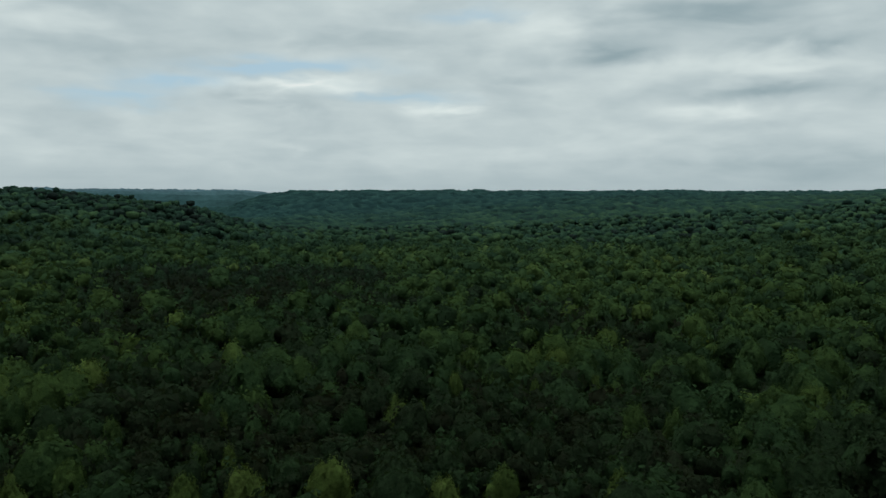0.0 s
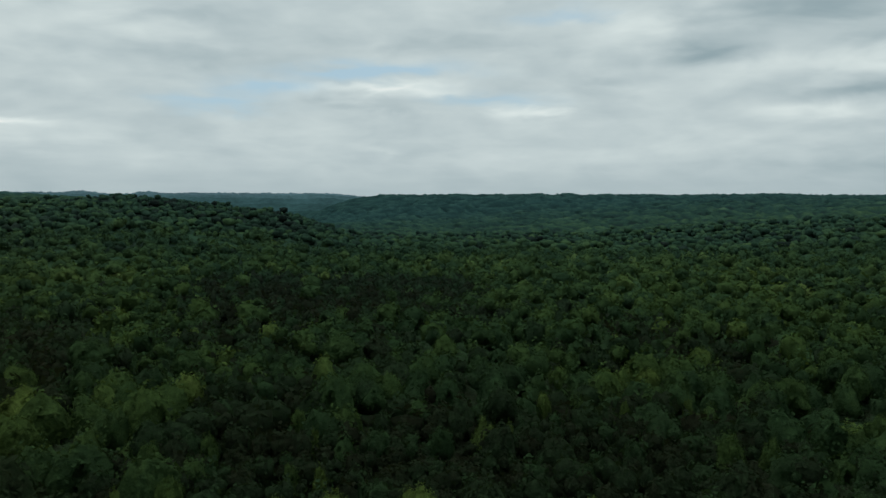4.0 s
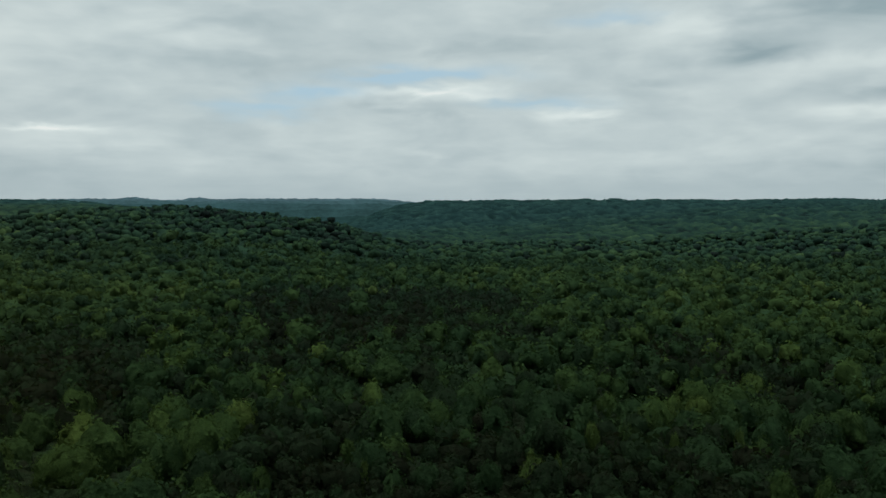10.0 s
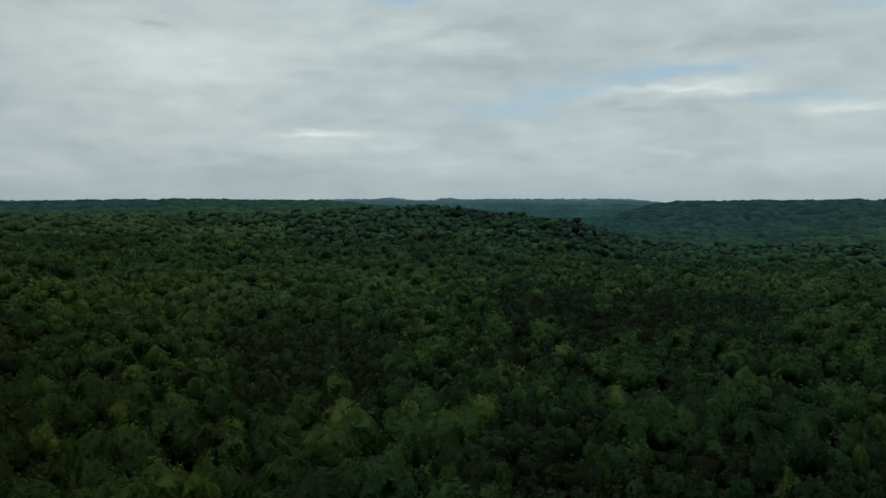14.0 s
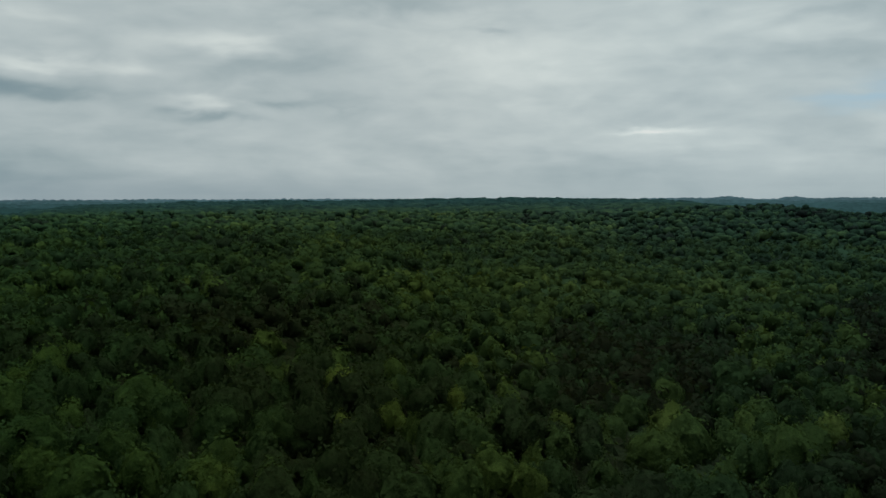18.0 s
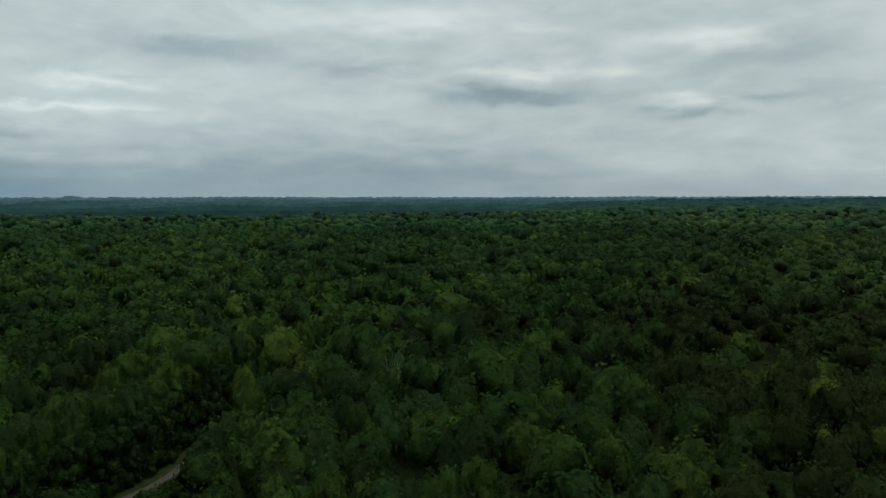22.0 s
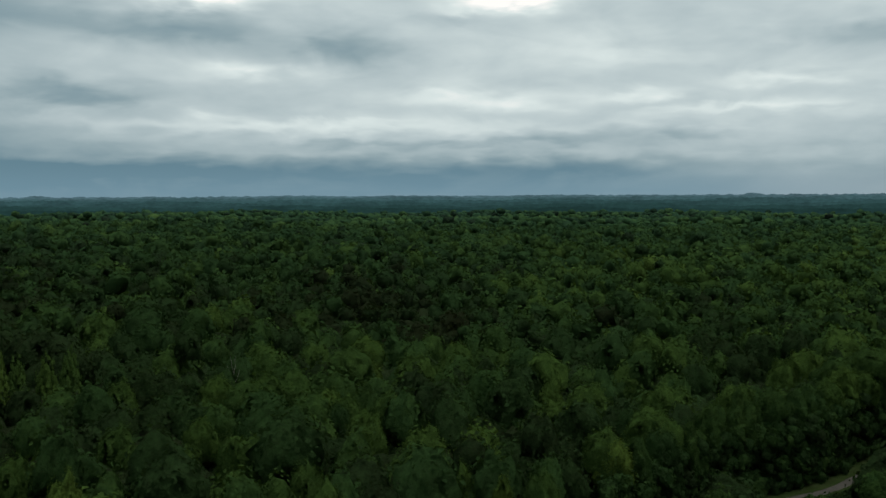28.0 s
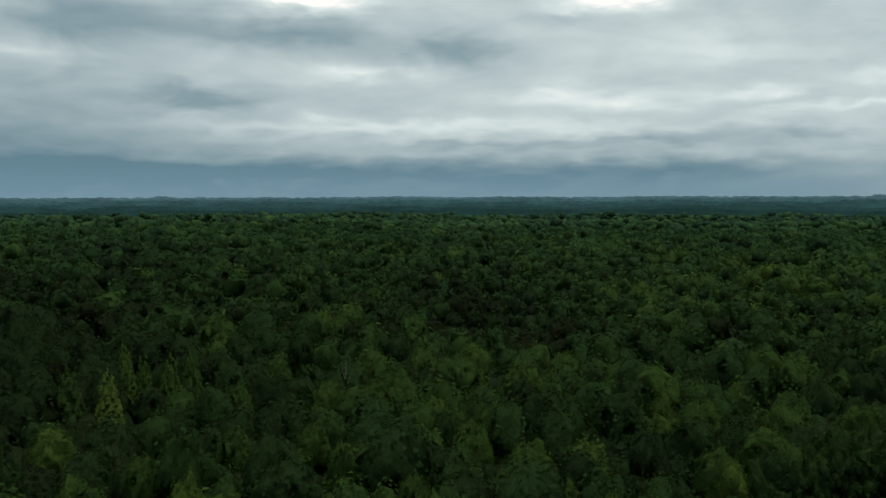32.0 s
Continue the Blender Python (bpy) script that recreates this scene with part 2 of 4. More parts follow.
    if thin:
        end = next(k for k in n.tree.nodes if k.bl_idname == "ShaderNodeOutputMaterial")
        leaf = next(k for k in n.tree.nodes if k.bl_idname == "ShaderNodeBsdfPrincipled")
        lit = n.add("ShaderNodeBsdfTranslucent", {"Color": n.mix(1.0, colour, (1.35, 1.3, 0.8, 1.0), "MULTIPLY")})
        n.put(end.inputs[0], n.add("ShaderNodeMixShader", {0: thin, 1: leaf.outputs[0], 2: lit.outputs[0]}).outputs[0])
    return m


def plain(name, colours, scale, rough, bump_scale, distance):
    m, n = material(name)
    where = n.add("ShaderNodeNewGeometry").outputs["Position"]
    big, small = n.noise(where, scale, 4.0), n.noise(where, bump_scale, 4.0)
    c = n.mix(n.smooth(big, 0.3, 0.7), (*colours[0], 1), (*colours[1], 1))
    c = n.mix(n.math("MULTIPLY", n.smooth(small, 0.4, 0.75), 0.6), c, (*colours[2], 1))
    finish(n, c, rough, small, 0.6, distance, Specular_IOR_Level=0.0)
    return m


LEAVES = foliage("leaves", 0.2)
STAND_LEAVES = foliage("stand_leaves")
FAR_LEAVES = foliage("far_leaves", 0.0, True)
BARK = plain("bark", ((0.10, 0.085, 0.07), (0.16, 0.14, 0.12), (0.06, 0.05, 0.04)), 0.8, 0.9, 6.0, 0.03)
PALE_BARK = plain("pale_bark", ((0.12, 0.112, 0.097), (0.16, 0.15, 0.13), (0.08, 0.072, 0.06)), 0.8, 0.85, 5.0, 0.02)
SOIL = plain("forest_floor", ((0.010, 0.011, 0.006), (0.013, 0.012, 0.008), (0.007, 0.011, 0.005)), 0.08, 0.95, 1.2, 0.1)
GRAVEL = plain("gravel", ((0.040, 0.036, 0.030), (0.054, 0.049, 0.041), (0.028, 0.026, 0.022)), 0.35, 0.95, 7.0, 0.03)
GRASS = plain("verge_grass", ((0.013, 0.021, 0.006), (0.019, 0.026, 0.009), (0.009, 0.015, 0.005)), 0.3, 0.95, 4.0, 0.06)

# ---- lie of the land: height of the tree tops below the hover height, by heading and distance ----
HOVER, STAND = 77.0, 21.0
RADII = np.geomspace(40.0, 4900.0, 260)
PROFILES = []


def profile(a, *pairs):
    r, z = pairs[0::2], pairs[1::2]
    line = np.interp(np.log(RADII), np.log(r), z)
    for _ in range(3):
        line = np.convolve(np.pad(line, 4, "edge"), np.ones(9) / 9, "valid")
    PROFILES.append((a, line))


profile(-180, 60, -44, 300, -36, 800, -22, 2500, -6, 4900, -4)
profile(-90, 60, -48, 300, -44, 800, -26, 2500, -6, 4900, -4)
profile(-45, 60, -52, 250, -53, 450, -50, 900, -20, 1400, -3, 2000, -4, 3000, -40, 4900, -70)
profile(-27, 60, -53, 300, -54, 600, -51, 1000, -24, 1500, -2, 2200, -3, 3000, -40, 4900, -70)
profile(-12, 60, -54, 300, -55, 950, -53, 1400, -22, 1900, -1, 2600, -3, 3200, -40, 4900, -70)
profile(0, 60, -54, 300, -55, 1300, -54, 1800, -22, 2300, 0, 2800, -3, 3400, -40, 4900, -70)
profile(8, 60, -54, 300, -55, 1600, -54, 2100, -18, 2500, -1, 2900, -4, 3500, -40, 4900, -70)
profile(10.8, 60, -54, 300, -55, 1850, -54, 2250, -18, 2550, -1, 2900, -5, 3500, -40, 4900, -70)
profile(12.2, 60, -54, 300, -55, 1900, -55, 2250, -34, 2600, -6, 3000, -12, 3500, -45, 4900, -70)
profile(13.4, 60, -54, 300, -55, 850, -54, 1000, -40, 1120, -52, 1800, -62, 2300, -50, 2700, -29, 3000, -40, 3500, -80, 4900, -120)
profile(15, 60, -54, 300, -55, 800, -53, 1000, -20.5, 1130, -42, 1600, -68, 2400, -75, 2800, -80, 3500, -100, 4900, -130)
profile(18, 60, -54, 300, -55, 720, -53, 880, -32, 1000, -13.5, 1150, -34, 1500, -66, 2500, -85, 3500, -100, 4900, -130)
profile(22, 60, -54, 300, -55, 680, -53, 860, -27, 1000, -7.5, 1180, -22, 1600, -56, 2300, -70, 3200, -85, 4900, -120)
profile(26, 60, -54, 300, -55, 650, -53, 860, -24, 1030, -4.5, 1250, -10, 1700, -26, 2300, -36, 3200, -50, 4900, -100)
profile(32, 60, -54, 300, -55, 630, -53, 880, -28, 1150, -7, 1600, -5, 2500, -2, 3300, -30, 4900, -60)
profile(38, 60, -50, 150, -53, 350, -55, 560, -50, 900, -27, 1300, -9, 2000, -1, 2500, 5, 3300, -30, 4900, -60)
profile(43, 60, -46, 150, -51, 350, -54, 560, -45, 900, -25, 1300, -10, 2000, -1, 2500, 9, 3300, -30, 4900, -60)
profile(49, 60, -42, 150, -45, 300, -49, 600, -37, 1000, -21, 1500, -9, 2200, -1, 2600, 3, 3300, -30, 4900, -60)
profile(58, 60, -40, 150, -42, 300, -43, 600, -31, 1000, -20, 1600, -9, 2400, -1, 3300, -30, 4900, -60)
profile(70, 60, -40, 150, -41, 300, -38, 600, -29, 1100, -17, 1500, -12, 2400, -8, 3300, -40, 4900, -80)
profile(78, 60, -40, 150, -41, 300, -37, 600, -29, 1150, -20, 1500, -32, 2400, -60, 3600, -80, 4900, -120)
profile(100, 60, -40, 150, -42, 300, -38, 600, -30, 1150, -20, 1600, -40, 2400, -70, 3600, -90, 4900, -130)
profile(120, 60, -40, 150, -43, 300, -42, 450, -34, 700, -27, 1200, -19, 1600, -38, 2400, -66, 3600, -80, 4900, -130)
profile(140, 60, -39, 150, -41, 300, -33, 450, -27, 700, -22, 1100, -17, 1600, -34, 2400, -66, 3600, -80, 4900, -130)
profile(160, 60, -40, 150, -40, 300, -30, 450, -25, 800, -20, 1200, -17, 1800, -34, 2800, -60, 3600, -80, 4900, -130)
profile(180, 60, -44, 300, -36, 800, -22, 2500, -6, 4900, -4)
HEADS = np.arange(-180.0, 180.5, 1.0)
SHEET = np.stack([np.interp(HEADS, [a for a, _ in PROFILES], [line[k] for _, line in PROFILES]) for k in range(len(RADII))], 1)
for _ in range(2):
    SHEET = (np.roll(SHEET, 1, 0) + SHEET * 2 + np.roll(SHEET, -1, 0)) / 4


def waves(x, y, length, seed):
    """Smooth uneven swells about so many metres long, between -1 and 1."""
    rng = np.random.default_rng(seed)
    out = np.zeros_like(x)
    for _ in range(7):
        a, k, ph = rng.uniform(0, math.tau), math.tau / length * rng.uniform(0.6, 1.7), rng.uniform(0, math.tau)
        out += np.sin((x * math.cos(a) + y * math.sin(a)) * k + ph)
    return out / 4.0


def land(x, y):
    """The ground's height at x, y."""
    x, y = np.asarray(x, float), np.asarray(y, float)
    r, a = np.hypot(x, y), np.degrees(np.arctan2(-x, y))
    i = np.clip((np.log(np.clip(r, 40, 4899)) - math.log(40)) / math.log(4900 / 40) * (len(RADII) - 1), 0, len(RADII) - 1.001)
    j = np.clip(a + 180, 0, 359.999)
    i0, j0 = i.astype(int), j.astype(int)
    fi, fj = i - i0, j - j0
    z = (SHEET[j0, i0] * (1 - fi) + SHEET[j0, i0 + 1] * fi) * (1 - fj) + (SHEET[j0 + 1, i0] * (1 - fi) + SHEET[j0 + 1, i0 + 1] * fi) * fj
    # level under the hover point
    z = -47.0 + (z + 47.0) * np.clip((r - 15) / 55, 0, 1) ** 2 * (3 - 2 * np.clip((r - 15) / 55, 0, 1))
    rough = waves(x, y, 330.0, 5) * np.clip((r - 500) / 900, 0, 1) * 3.0 + waves(x, y, 110.0, 6) * np.clip((r - 150) / 400, 0.2, 1) * 1.2
    return HOVER - STAND + z + rough


# ---- meshes from arrays ----
def mesh_of(name, verts, tris, mat, tones=None, soft=True, normals=None):
    me = bpy.data.meshes.new(name)
    verts, tris = np.asarray(verts, np.float32), np.asarray(tris, np.int32)
    me.vertices.add(len(verts))
    me.vertices.foreach_set("co", verts.ravel())
    me.loops.add(tris.size)
    me.loops.foreach_set("vertex_index", tris.ravel())
    me.polygons.add(len(tris))
    me.polygons.foreach_set("loop_start", np.arange(0, tris.size, 3, dtype=np.int32))
    me.polygons.foreach_set("use_smooth", np.full(len(tris), soft))
    me.update(calc_edges=True)
    if tones is not None:
        me.attributes.new("tone", "FLOAT", "POINT").data.foreach_set("value", np.asarray(tones, np.float32))
    if normals is not None:
        me.normals_split_custom_set_from_vertices(normals)
    me.materials.append(mat)
    return me


def ico(level):
    bm = bmesh.new()
    bmesh.ops.create_icosphere(bm, subdivisions=level, radius=1.0)
    v = np.array([p.co[:] for p in bm.verts])
    t = np.array([[q.index for q in p.verts] for p in bm.faces])
    bm.free()
    return v, t


ICO0, ICO1, ICO2 = ico(1), ico(2), ico(3)


def cap(sides, rings, top=1.0):
    """A rounded tuft, open below: rings of so many corners under a top, from (radius, height) pairs."""
    g = np.arange(sides) / sides * math.tau
    v = [np.stack([r * np.cos(g + 0.5 * k), r * np.sin(g + 0.5 * k), np.full(sides, z)], 1) for k, (r, z) in enumerate(rings)]
    t = []
    for k in range(len(rings) - 1):
        for j in range(sides):
            a, b = k * sides + j, k * sides + (j + 1) % sides
            t += [(a, b, b + sides), (a, b + sides, a + sides)]
    n, last = len(rings) * sides, (len(rings) - 1) * sides
    t += [(last + j, last + (j + 1) % sides, n) for j in range(sides)]
    return np.concatenate([*v, [(0, 0, top)]]), np.array(t)


KNOB = cap(5, ((1.0, -0.3), (0.7, 0.55)), 0.85)


def join(pieces):
    verts, tris, base = [], [], 0
    for v, t in pieces:
        verts.append(v)
        tris.append(t + base)
        base += len(v)
    return np.concatenate(verts), np.concatenate(tris)


def sprays(rng, centre, way, size):
    """Folded four-cornered leaf sprays at the given places, facing roughly the given ways."""
    n = len(centre)
    side = np.cross(way, rng.normal(size=(n, 3)))
    side /= np.linalg.norm(side, axis=1)[:, None] + 1e-9
    up = np.cross(way, side)
    s = size[:, None]
    a = centre + side * s * 0.75
    b = centre + up * s * 0.6 + way * s * 0.15
    c = centre - side * s * 0.75 - way * s * 0.15
    d = centre - up * s * 0.6 + way * s * 0.1
    v = np.stack([a, b, c, d], 1).reshape(-1, 3)
    k = np.arange(n)[:, None] * 4
    return v, np.concatenate([k + [0, 1, 2], k + [0, 2, 3]])


def crown(rng, ball, boughs, clumps, leaves, leaf, tall=1.0, loose=0.1, floor=-0.7):
    """A crown about 1 wide in radius: boughs swelling out of one heart, clumps of leaves billowing on the boughs, and leaf sprays all over them."""
    n = boughs
    g = np.arange(n) * 2.39996 + rng.uniform(0, 0.8, n)
    h = 0.95 - (np.arange(n) + rng.uniform(0.1, 0.9, n)) / n * 1.5
    w = np.sqrt(np.clip(1 - h * h, 0, 1))
    mid = np.stack([w * np.cos(g), w * np.sin(g), h], 1) * rng.uniform(0.42, 0.72, (n, 1))
    rad = rng.uniform(0.27, 0.45, n)
    if clumps:
        pick = rng.integers(0, n, clumps)
        out = rng.normal(size=(clumps, 3)) + mid[pick] * 1.4 + (0, 0, 0.5)
        out /= np.linalg.norm(out, axis=1)[:, None]
        small = rng.uniform(0.09, 0.19, clumps)
        mid, rad = np.concatenate([mid, mid[pick] + out * (rad[pick] * 0.95)[:, None]]), np.concatenate([rad, small])

    def reach(d):
        along = d @ mid.T
        disc = along ** 2 - (mid ** 2).sum(1) + rad ** 2
        far = np.where(disc > 0, along + np.sqrt(np.maximum(disc, 0)), 0)
        return np.maximum(far.max(1), 0.55), far.argmax(1)

    def bulge(p, d, which, uneven):
        way = p - mid[which]
        way = way / (np.linalg.norm(way, axis=1)[:, None] + 1e-9) + d * (0.4 if leaves else 1.2) + rng.normal(0, uneven, p.shape)
        return way / np.linalg.norm(way, axis=1)[:, None]

    def raised(p):
        return np.column_stack([p[:, :2] * (1.0 - 0.2 * p[:, 2:]), p[:, 2] * tall])

    d = ball[0] / np.linalg.norm(ball[0], axis=1)[:, None]
    r, which = reach(d)
    v = raised(d * (r * (0.93 if leaves else 0.97) * (1 + rng.normal(0, 0.03 if leaves else 0.09, len(d))))[:, None])
    pieces, normals = [(v, ball[1][v[ball[1]][:, :, 2].mean(1) > floor * tall])], [bulge(v / (1, 1, tall), d, which, 0.05)]
    if leaves:
        k = np.arange(leaves)
        z = 1.0 - (k + rng.uniform(0, 1, leaves)) / leaves * 1.6
        w, g = np.sqrt(np.clip(1 - z * z, 0, 1)), k * 2.39996 + rng.uniform(0, 0.7, leaves)
        d = np.stack([w * np.cos(g), w * np.sin(g), z], 1)
        r, which = reach(d)
        p = d * (r * (1 + rng.normal(0, loose * 0.5, leaves)))[:, None]
        facing = bulge(p, d, which, 0.1)
        tilt = facing + (0, 0, 0.2) + rng.normal(0, 0.3, p.shape)
        tilt /= np.linalg.norm(tilt, axis=1)[:, None]
        pieces.append(sprays(rng, raised(p), tilt, leaf * rng.uniform(0.55, 1.45, leaves)))
        normals.append(np.repeat(facing * 0.6 + tilt * 0.4, 4, axis=0))
    v, t = join(pieces)
    n = np.concatenate(normals) + (0, 0, 0.1)
    return v, t, n / np.linalg.norm(n, axis=1)[:, None]


def cone_crown(rng, tufts, leaves):
    """A pointed crown 1 wide in radius at its foot and 1 high, of drooping tufts in loose tiers."""
    f = np.sqrt((np.arange(tufts) + 0.5) / tufts)
    g = np.arange(tufts) * 2.39996 + rng.uniform(0, 0.6, tufts)
    s = f ** 0.55 * rng.uniform(0.62, 0.92, tufts)
    mid = np.stack([s * np.cos(g), s * np.sin(g), 1 - f], 1)
    size = 0.10 + 0.20 * f
    v0, t0 = KNOB
    pieces = [(ICO1[0] * (0.42, 0.42, 0.42) + (0, 0, 0.4), ICO1[1])]
    for m, q in zip(mid, size):
        pieces.append((v0 * (1 + rng.normal(0, 0.16, (len(v0), 1))) * (q, q, q * 0.42) + m, t0))
    pick = rng.integers(0, tufts, leaves)
    tilt = rng.normal(size=(leaves, 3)) * 0.6 + (0, 0, 1)
    tilt /= np.linalg.norm(tilt, axis=1)[:, None]
    c = mid[pick] + rng.normal(0, 0.6, (leaves, 3)) * size[pick, None] * (1, 1, 0.4) + (0, 0, 0.02)
    pieces.append(sprays(rng, c, tilt * (1, 1, 0.5), 0.075 * rng.uniform(0.6, 1.3, leaves)))
    return join(pieces)


def limb(rng, p, q, r0, r1, sides=6, steps=4):
    """A tapering, slightly crooked round limb from p to q."""
    p, q = np.array(p, float), np.array(q, float)
    axis = (q - p) / np.linalg.norm(q - p)
    s = np.cross(axis, (0.3, 0.8, 0.5))
    s /= np.linalg.norm(s)
    w = np.cross(axis, s)
    rings = []
    for k in range(steps + 1):
        f = k / steps
        c = p + (q - p) * f + (s * rng.normal(0, 0.02) + w * rng.normal(0, 0.02)) * np.linalg.norm(q - p) * (0 < k < steps)
        g = np.arange(sides) / sides * math.tau
        rings.append(c + (r0 + (r1 - r0) * f) * (np.cos(g)[:, None] * s + np.sin(g)[:, None] * w))
    tris = []
    for k in range(steps):
        for j in range(sides):
            a, b = k * sides + j, k * sides + (j + 1) % sides
            tris += [(a, b, b + sides), (a, b + sides, a + sides)]
    return np.concatenate(rings), np.array(tris)


def part(name, me, parent, label=""):
    ob = new(name, me)
    ob.parent = parent
    return tagged(ob, label)


# ---- ground ----
def ground_sheet():
    r = np.concatenate([[0.0], np.geomspace(12, 4900, 110)])
    a = np.radians(np.arange(0, 360, 2.0))
    rr, aa = np.meshgrid(r, a, indexing="ij")
    x, y = -rr * np.sin(aa), rr * np.cos(aa)
    v = np.stack([x, y, land(x, y)], -1).reshape(-1, 3)
    na, tris = len(a), []
    i, j = np.meshgrid(np.arange(len(r) - 1), np.arange(na), indexing="ij")
    p, q = (i * na + j).ravel(), (i * na + (j + 1) % na).ravel()
    tris = np.concatenate([np.stack([p, q + na, q], 1), np.stack([p, p + na, q + na], 1)])
    ob = new("ground", mesh_of("ground", v, tris, SOIL))
    tagged(ob, "dark leaf-littered soil under the forest, hills and valleys", "ground", kind="structure")


ground_sheet()

# ---- gravel lane through the wood ----
LANE = [(-60, -78), (-108, -52), (-145, -44), (-174, -34), (-190, -24.5), (-205, -19), (-250, -4), (-297, 14), (-350, 38), (-420, 60)]


def smooth_line(points, per=12):
    pts = np.array([points[0], *points, points[-1]], float)
    out = []
    for k in range(1, len(pts) - 2):
        a, b, c, d = pts[k - 1:k + 3]
        for f in np.arange(per) / per:
            out.append(0.5 * (2 * b + (c - a) * f + (2 * a - 5 * b + 4 * c - d) * f * f + (3 * b - a - 3 * c + d) * f ** 3))
    return np.array(out + [pts[-2]])


LANE_LINE = smooth_line(LANE)


def ribbon(name, offsets, lifts, mat, label, category, seed):
    rng = np.random.default_rng(seed)
    d = np.gradient(LANE_LINE, axis=0)
    d /= np.linalg.norm(d, axis=1)[:, None]
    s = np.stack([-d[:, 1], d[:, 0]], 1)
    rows = []
    for off, lift in zip(offsets, lifts):
        p = LANE_LINE + s * (off + rng.normal(0, 0.08, (len(s), 1)))
        rows.append(np.column_stack([p, land(*LANE_LINE.T) + lift]))
    v, n, tris = np.concatenate(rows), len(LANE_LINE), []
    for k in range(len(rows) - 1):
        for j in range(n - 1):
            a, b = k * n + j, (k + 1) * n + j
            tris += [(a, a + 1, b + 1), (a, b + 1, b)]
    tagged(new(name, mesh_of(name, v, np.array(tris)[:, ::-1], mat)), label, category, kind="structure")


ribbon("verge", (-6.5, -4.5, -2, 2, 4.5, 6.5), (-0.6, 0.25, 0.3, 0.3, 0.25, -0.6), GRASS, "mown grass verge beside the gravel lane", "verge", 3)
ribbon("road", (-1.05, -0.9, -0.5, 0, 0.5, 0.9, 1.05), (0.28, 0.42, 0.38, 0.46, 0.38, 0.42, 0.28), GRAVEL, "pale worn gravel lane with two wheel tracks", "road", 4)

# ---- forest ----
SPOTS = np.random.default_rng(11)
VIEW_LOW, VIEW_HIGH = -31.0, 162.0
# trees that stand out: x, y, crown radius, tone
VALLEY = [(-139, 257, 9.5, 0.50), (-102, 247, 7.6, 0.50), (-137, 353, 6.6, 0.60), (-121, 357, 6.6, 0.62), (-95, 306, 4.8, 0.85), (-61, 272, 9.5, 0.50), (-73, 250, 7.9, 0.40), (-120, 192, 8.5, 0.78), (-94, 199, 4.7, 0.60), (-95, 190, 5.0, 0.60), (-110, 169, 8.7, 0.58), (-137, 197, 6.9, 0.48), (-183, 388, 6.3, 0.76), (-202, 373, 6.0, 0.72), (-126, 516, 4.5, 0.85), (-195, 622, 9.1, 0.72), (-337, 622, 9.5, 0.65), (-265, 542, 9.5, 0.55), (-45, 224, 7.0, 0.50), (-53, 193, 2.9, 0.65), (-46, 179, 1.6, 0.85), (-75, 161, 3.9, 0.70), (-67, 172, 2.7, 0.70), (-77, 228, 3.4, 0.62)]
MEADOW = [(-10, 190, 4.0, 0.88), (-4, 191, 1.5, 0.90), (4, 219, 2.7, 0.78), (13, 221, 2.4, 0.72), (24, 214, 1.7, 0.82), (40, 217, 2.2, 0.88), (47, 226, 1.5, 0.85), (54, 277, 6.2, 0.76), (34, 248, 4.9, 0.76), (34, 266, 4.6, 0.70), (22, 233, 2.9, 0.65), (9, 248, 4.0, 0.55), (8, 297, 4.2, 0.50), (40, 292, 3.7, 0.55), (68, 226, 6.8, 0.65), (41, 176, 4.0, 0.60), (51, 183, 3.5, 0.65), (68, 326, 4.1, 0.66), (-29, 292, 7.3, 0.60), (-15, 260, 5.6, 0.50), (-7, 295, 5.2, 0.50), (-31, 235, 5.9, 0.50), (-36, 318, 6.8, 0.56), (-18, 178, 3.9, 0.42)]
BRAKE = [(77, 655, 6.0, 0.90), (100, 678, 6.2, 0.90), (35, 690, 9.5, 0.78), (140, 709, 9.5, 0.82), (52, 544, 5.7, 0.82), (-20, 584, 9.5, 0.78), (-3, 470, 9.5, 0.60), (-36, 889, 9.5, 0.70), (-19, 413, 7.3, 0.60), (109, 382, 7.0, 0.72), (116, 523, 5.6, 0.66), (113, 441, 6.4, 0.60), (56, 315, 4.1, 0.60), (33, 433, 7.0, 0.60), (58, 438, 6.2, 0.30), (10, 377, 5.3, 0.50)]
SLOPE = [(-183, 132, 6.8, 0.82), (-145, 105, 4.5, 0.80), (-118, 93, 3.8, 0.78), (-112, 100, 3.3, 0.65), (-151, 123, 4.9, 0.76), (-142, 122, 3.4, 0.70), (-170, 154, 4.9, 0.70), (-177, 144, 4.0, 0.64), (-146, 95, 5.3, 0.22), (-177, 109, 4.4, 0.50), (-194, 122, 4.1, 0.56), (-126, 64, 5.7, 0.55), (-170, 76, 4.0, 0.55), (-114, 77, 4.5, 0.50), (-373, 192, 5.3, 0.62), (-577, 220, 5.6, 0.62), (-243, 84, 5.4, 0.60), (-281, 236, 4.1, 0.68), (-205, 183, 3.9, 0.60), (-215, 152, 3.7, 0.42), (-246, 133, 5.9, 0.55), (-163, 49, 8.2, 0.40), (-151, 59, 5.9, 0.40), (-217, 62, 4.8, 0.56)]
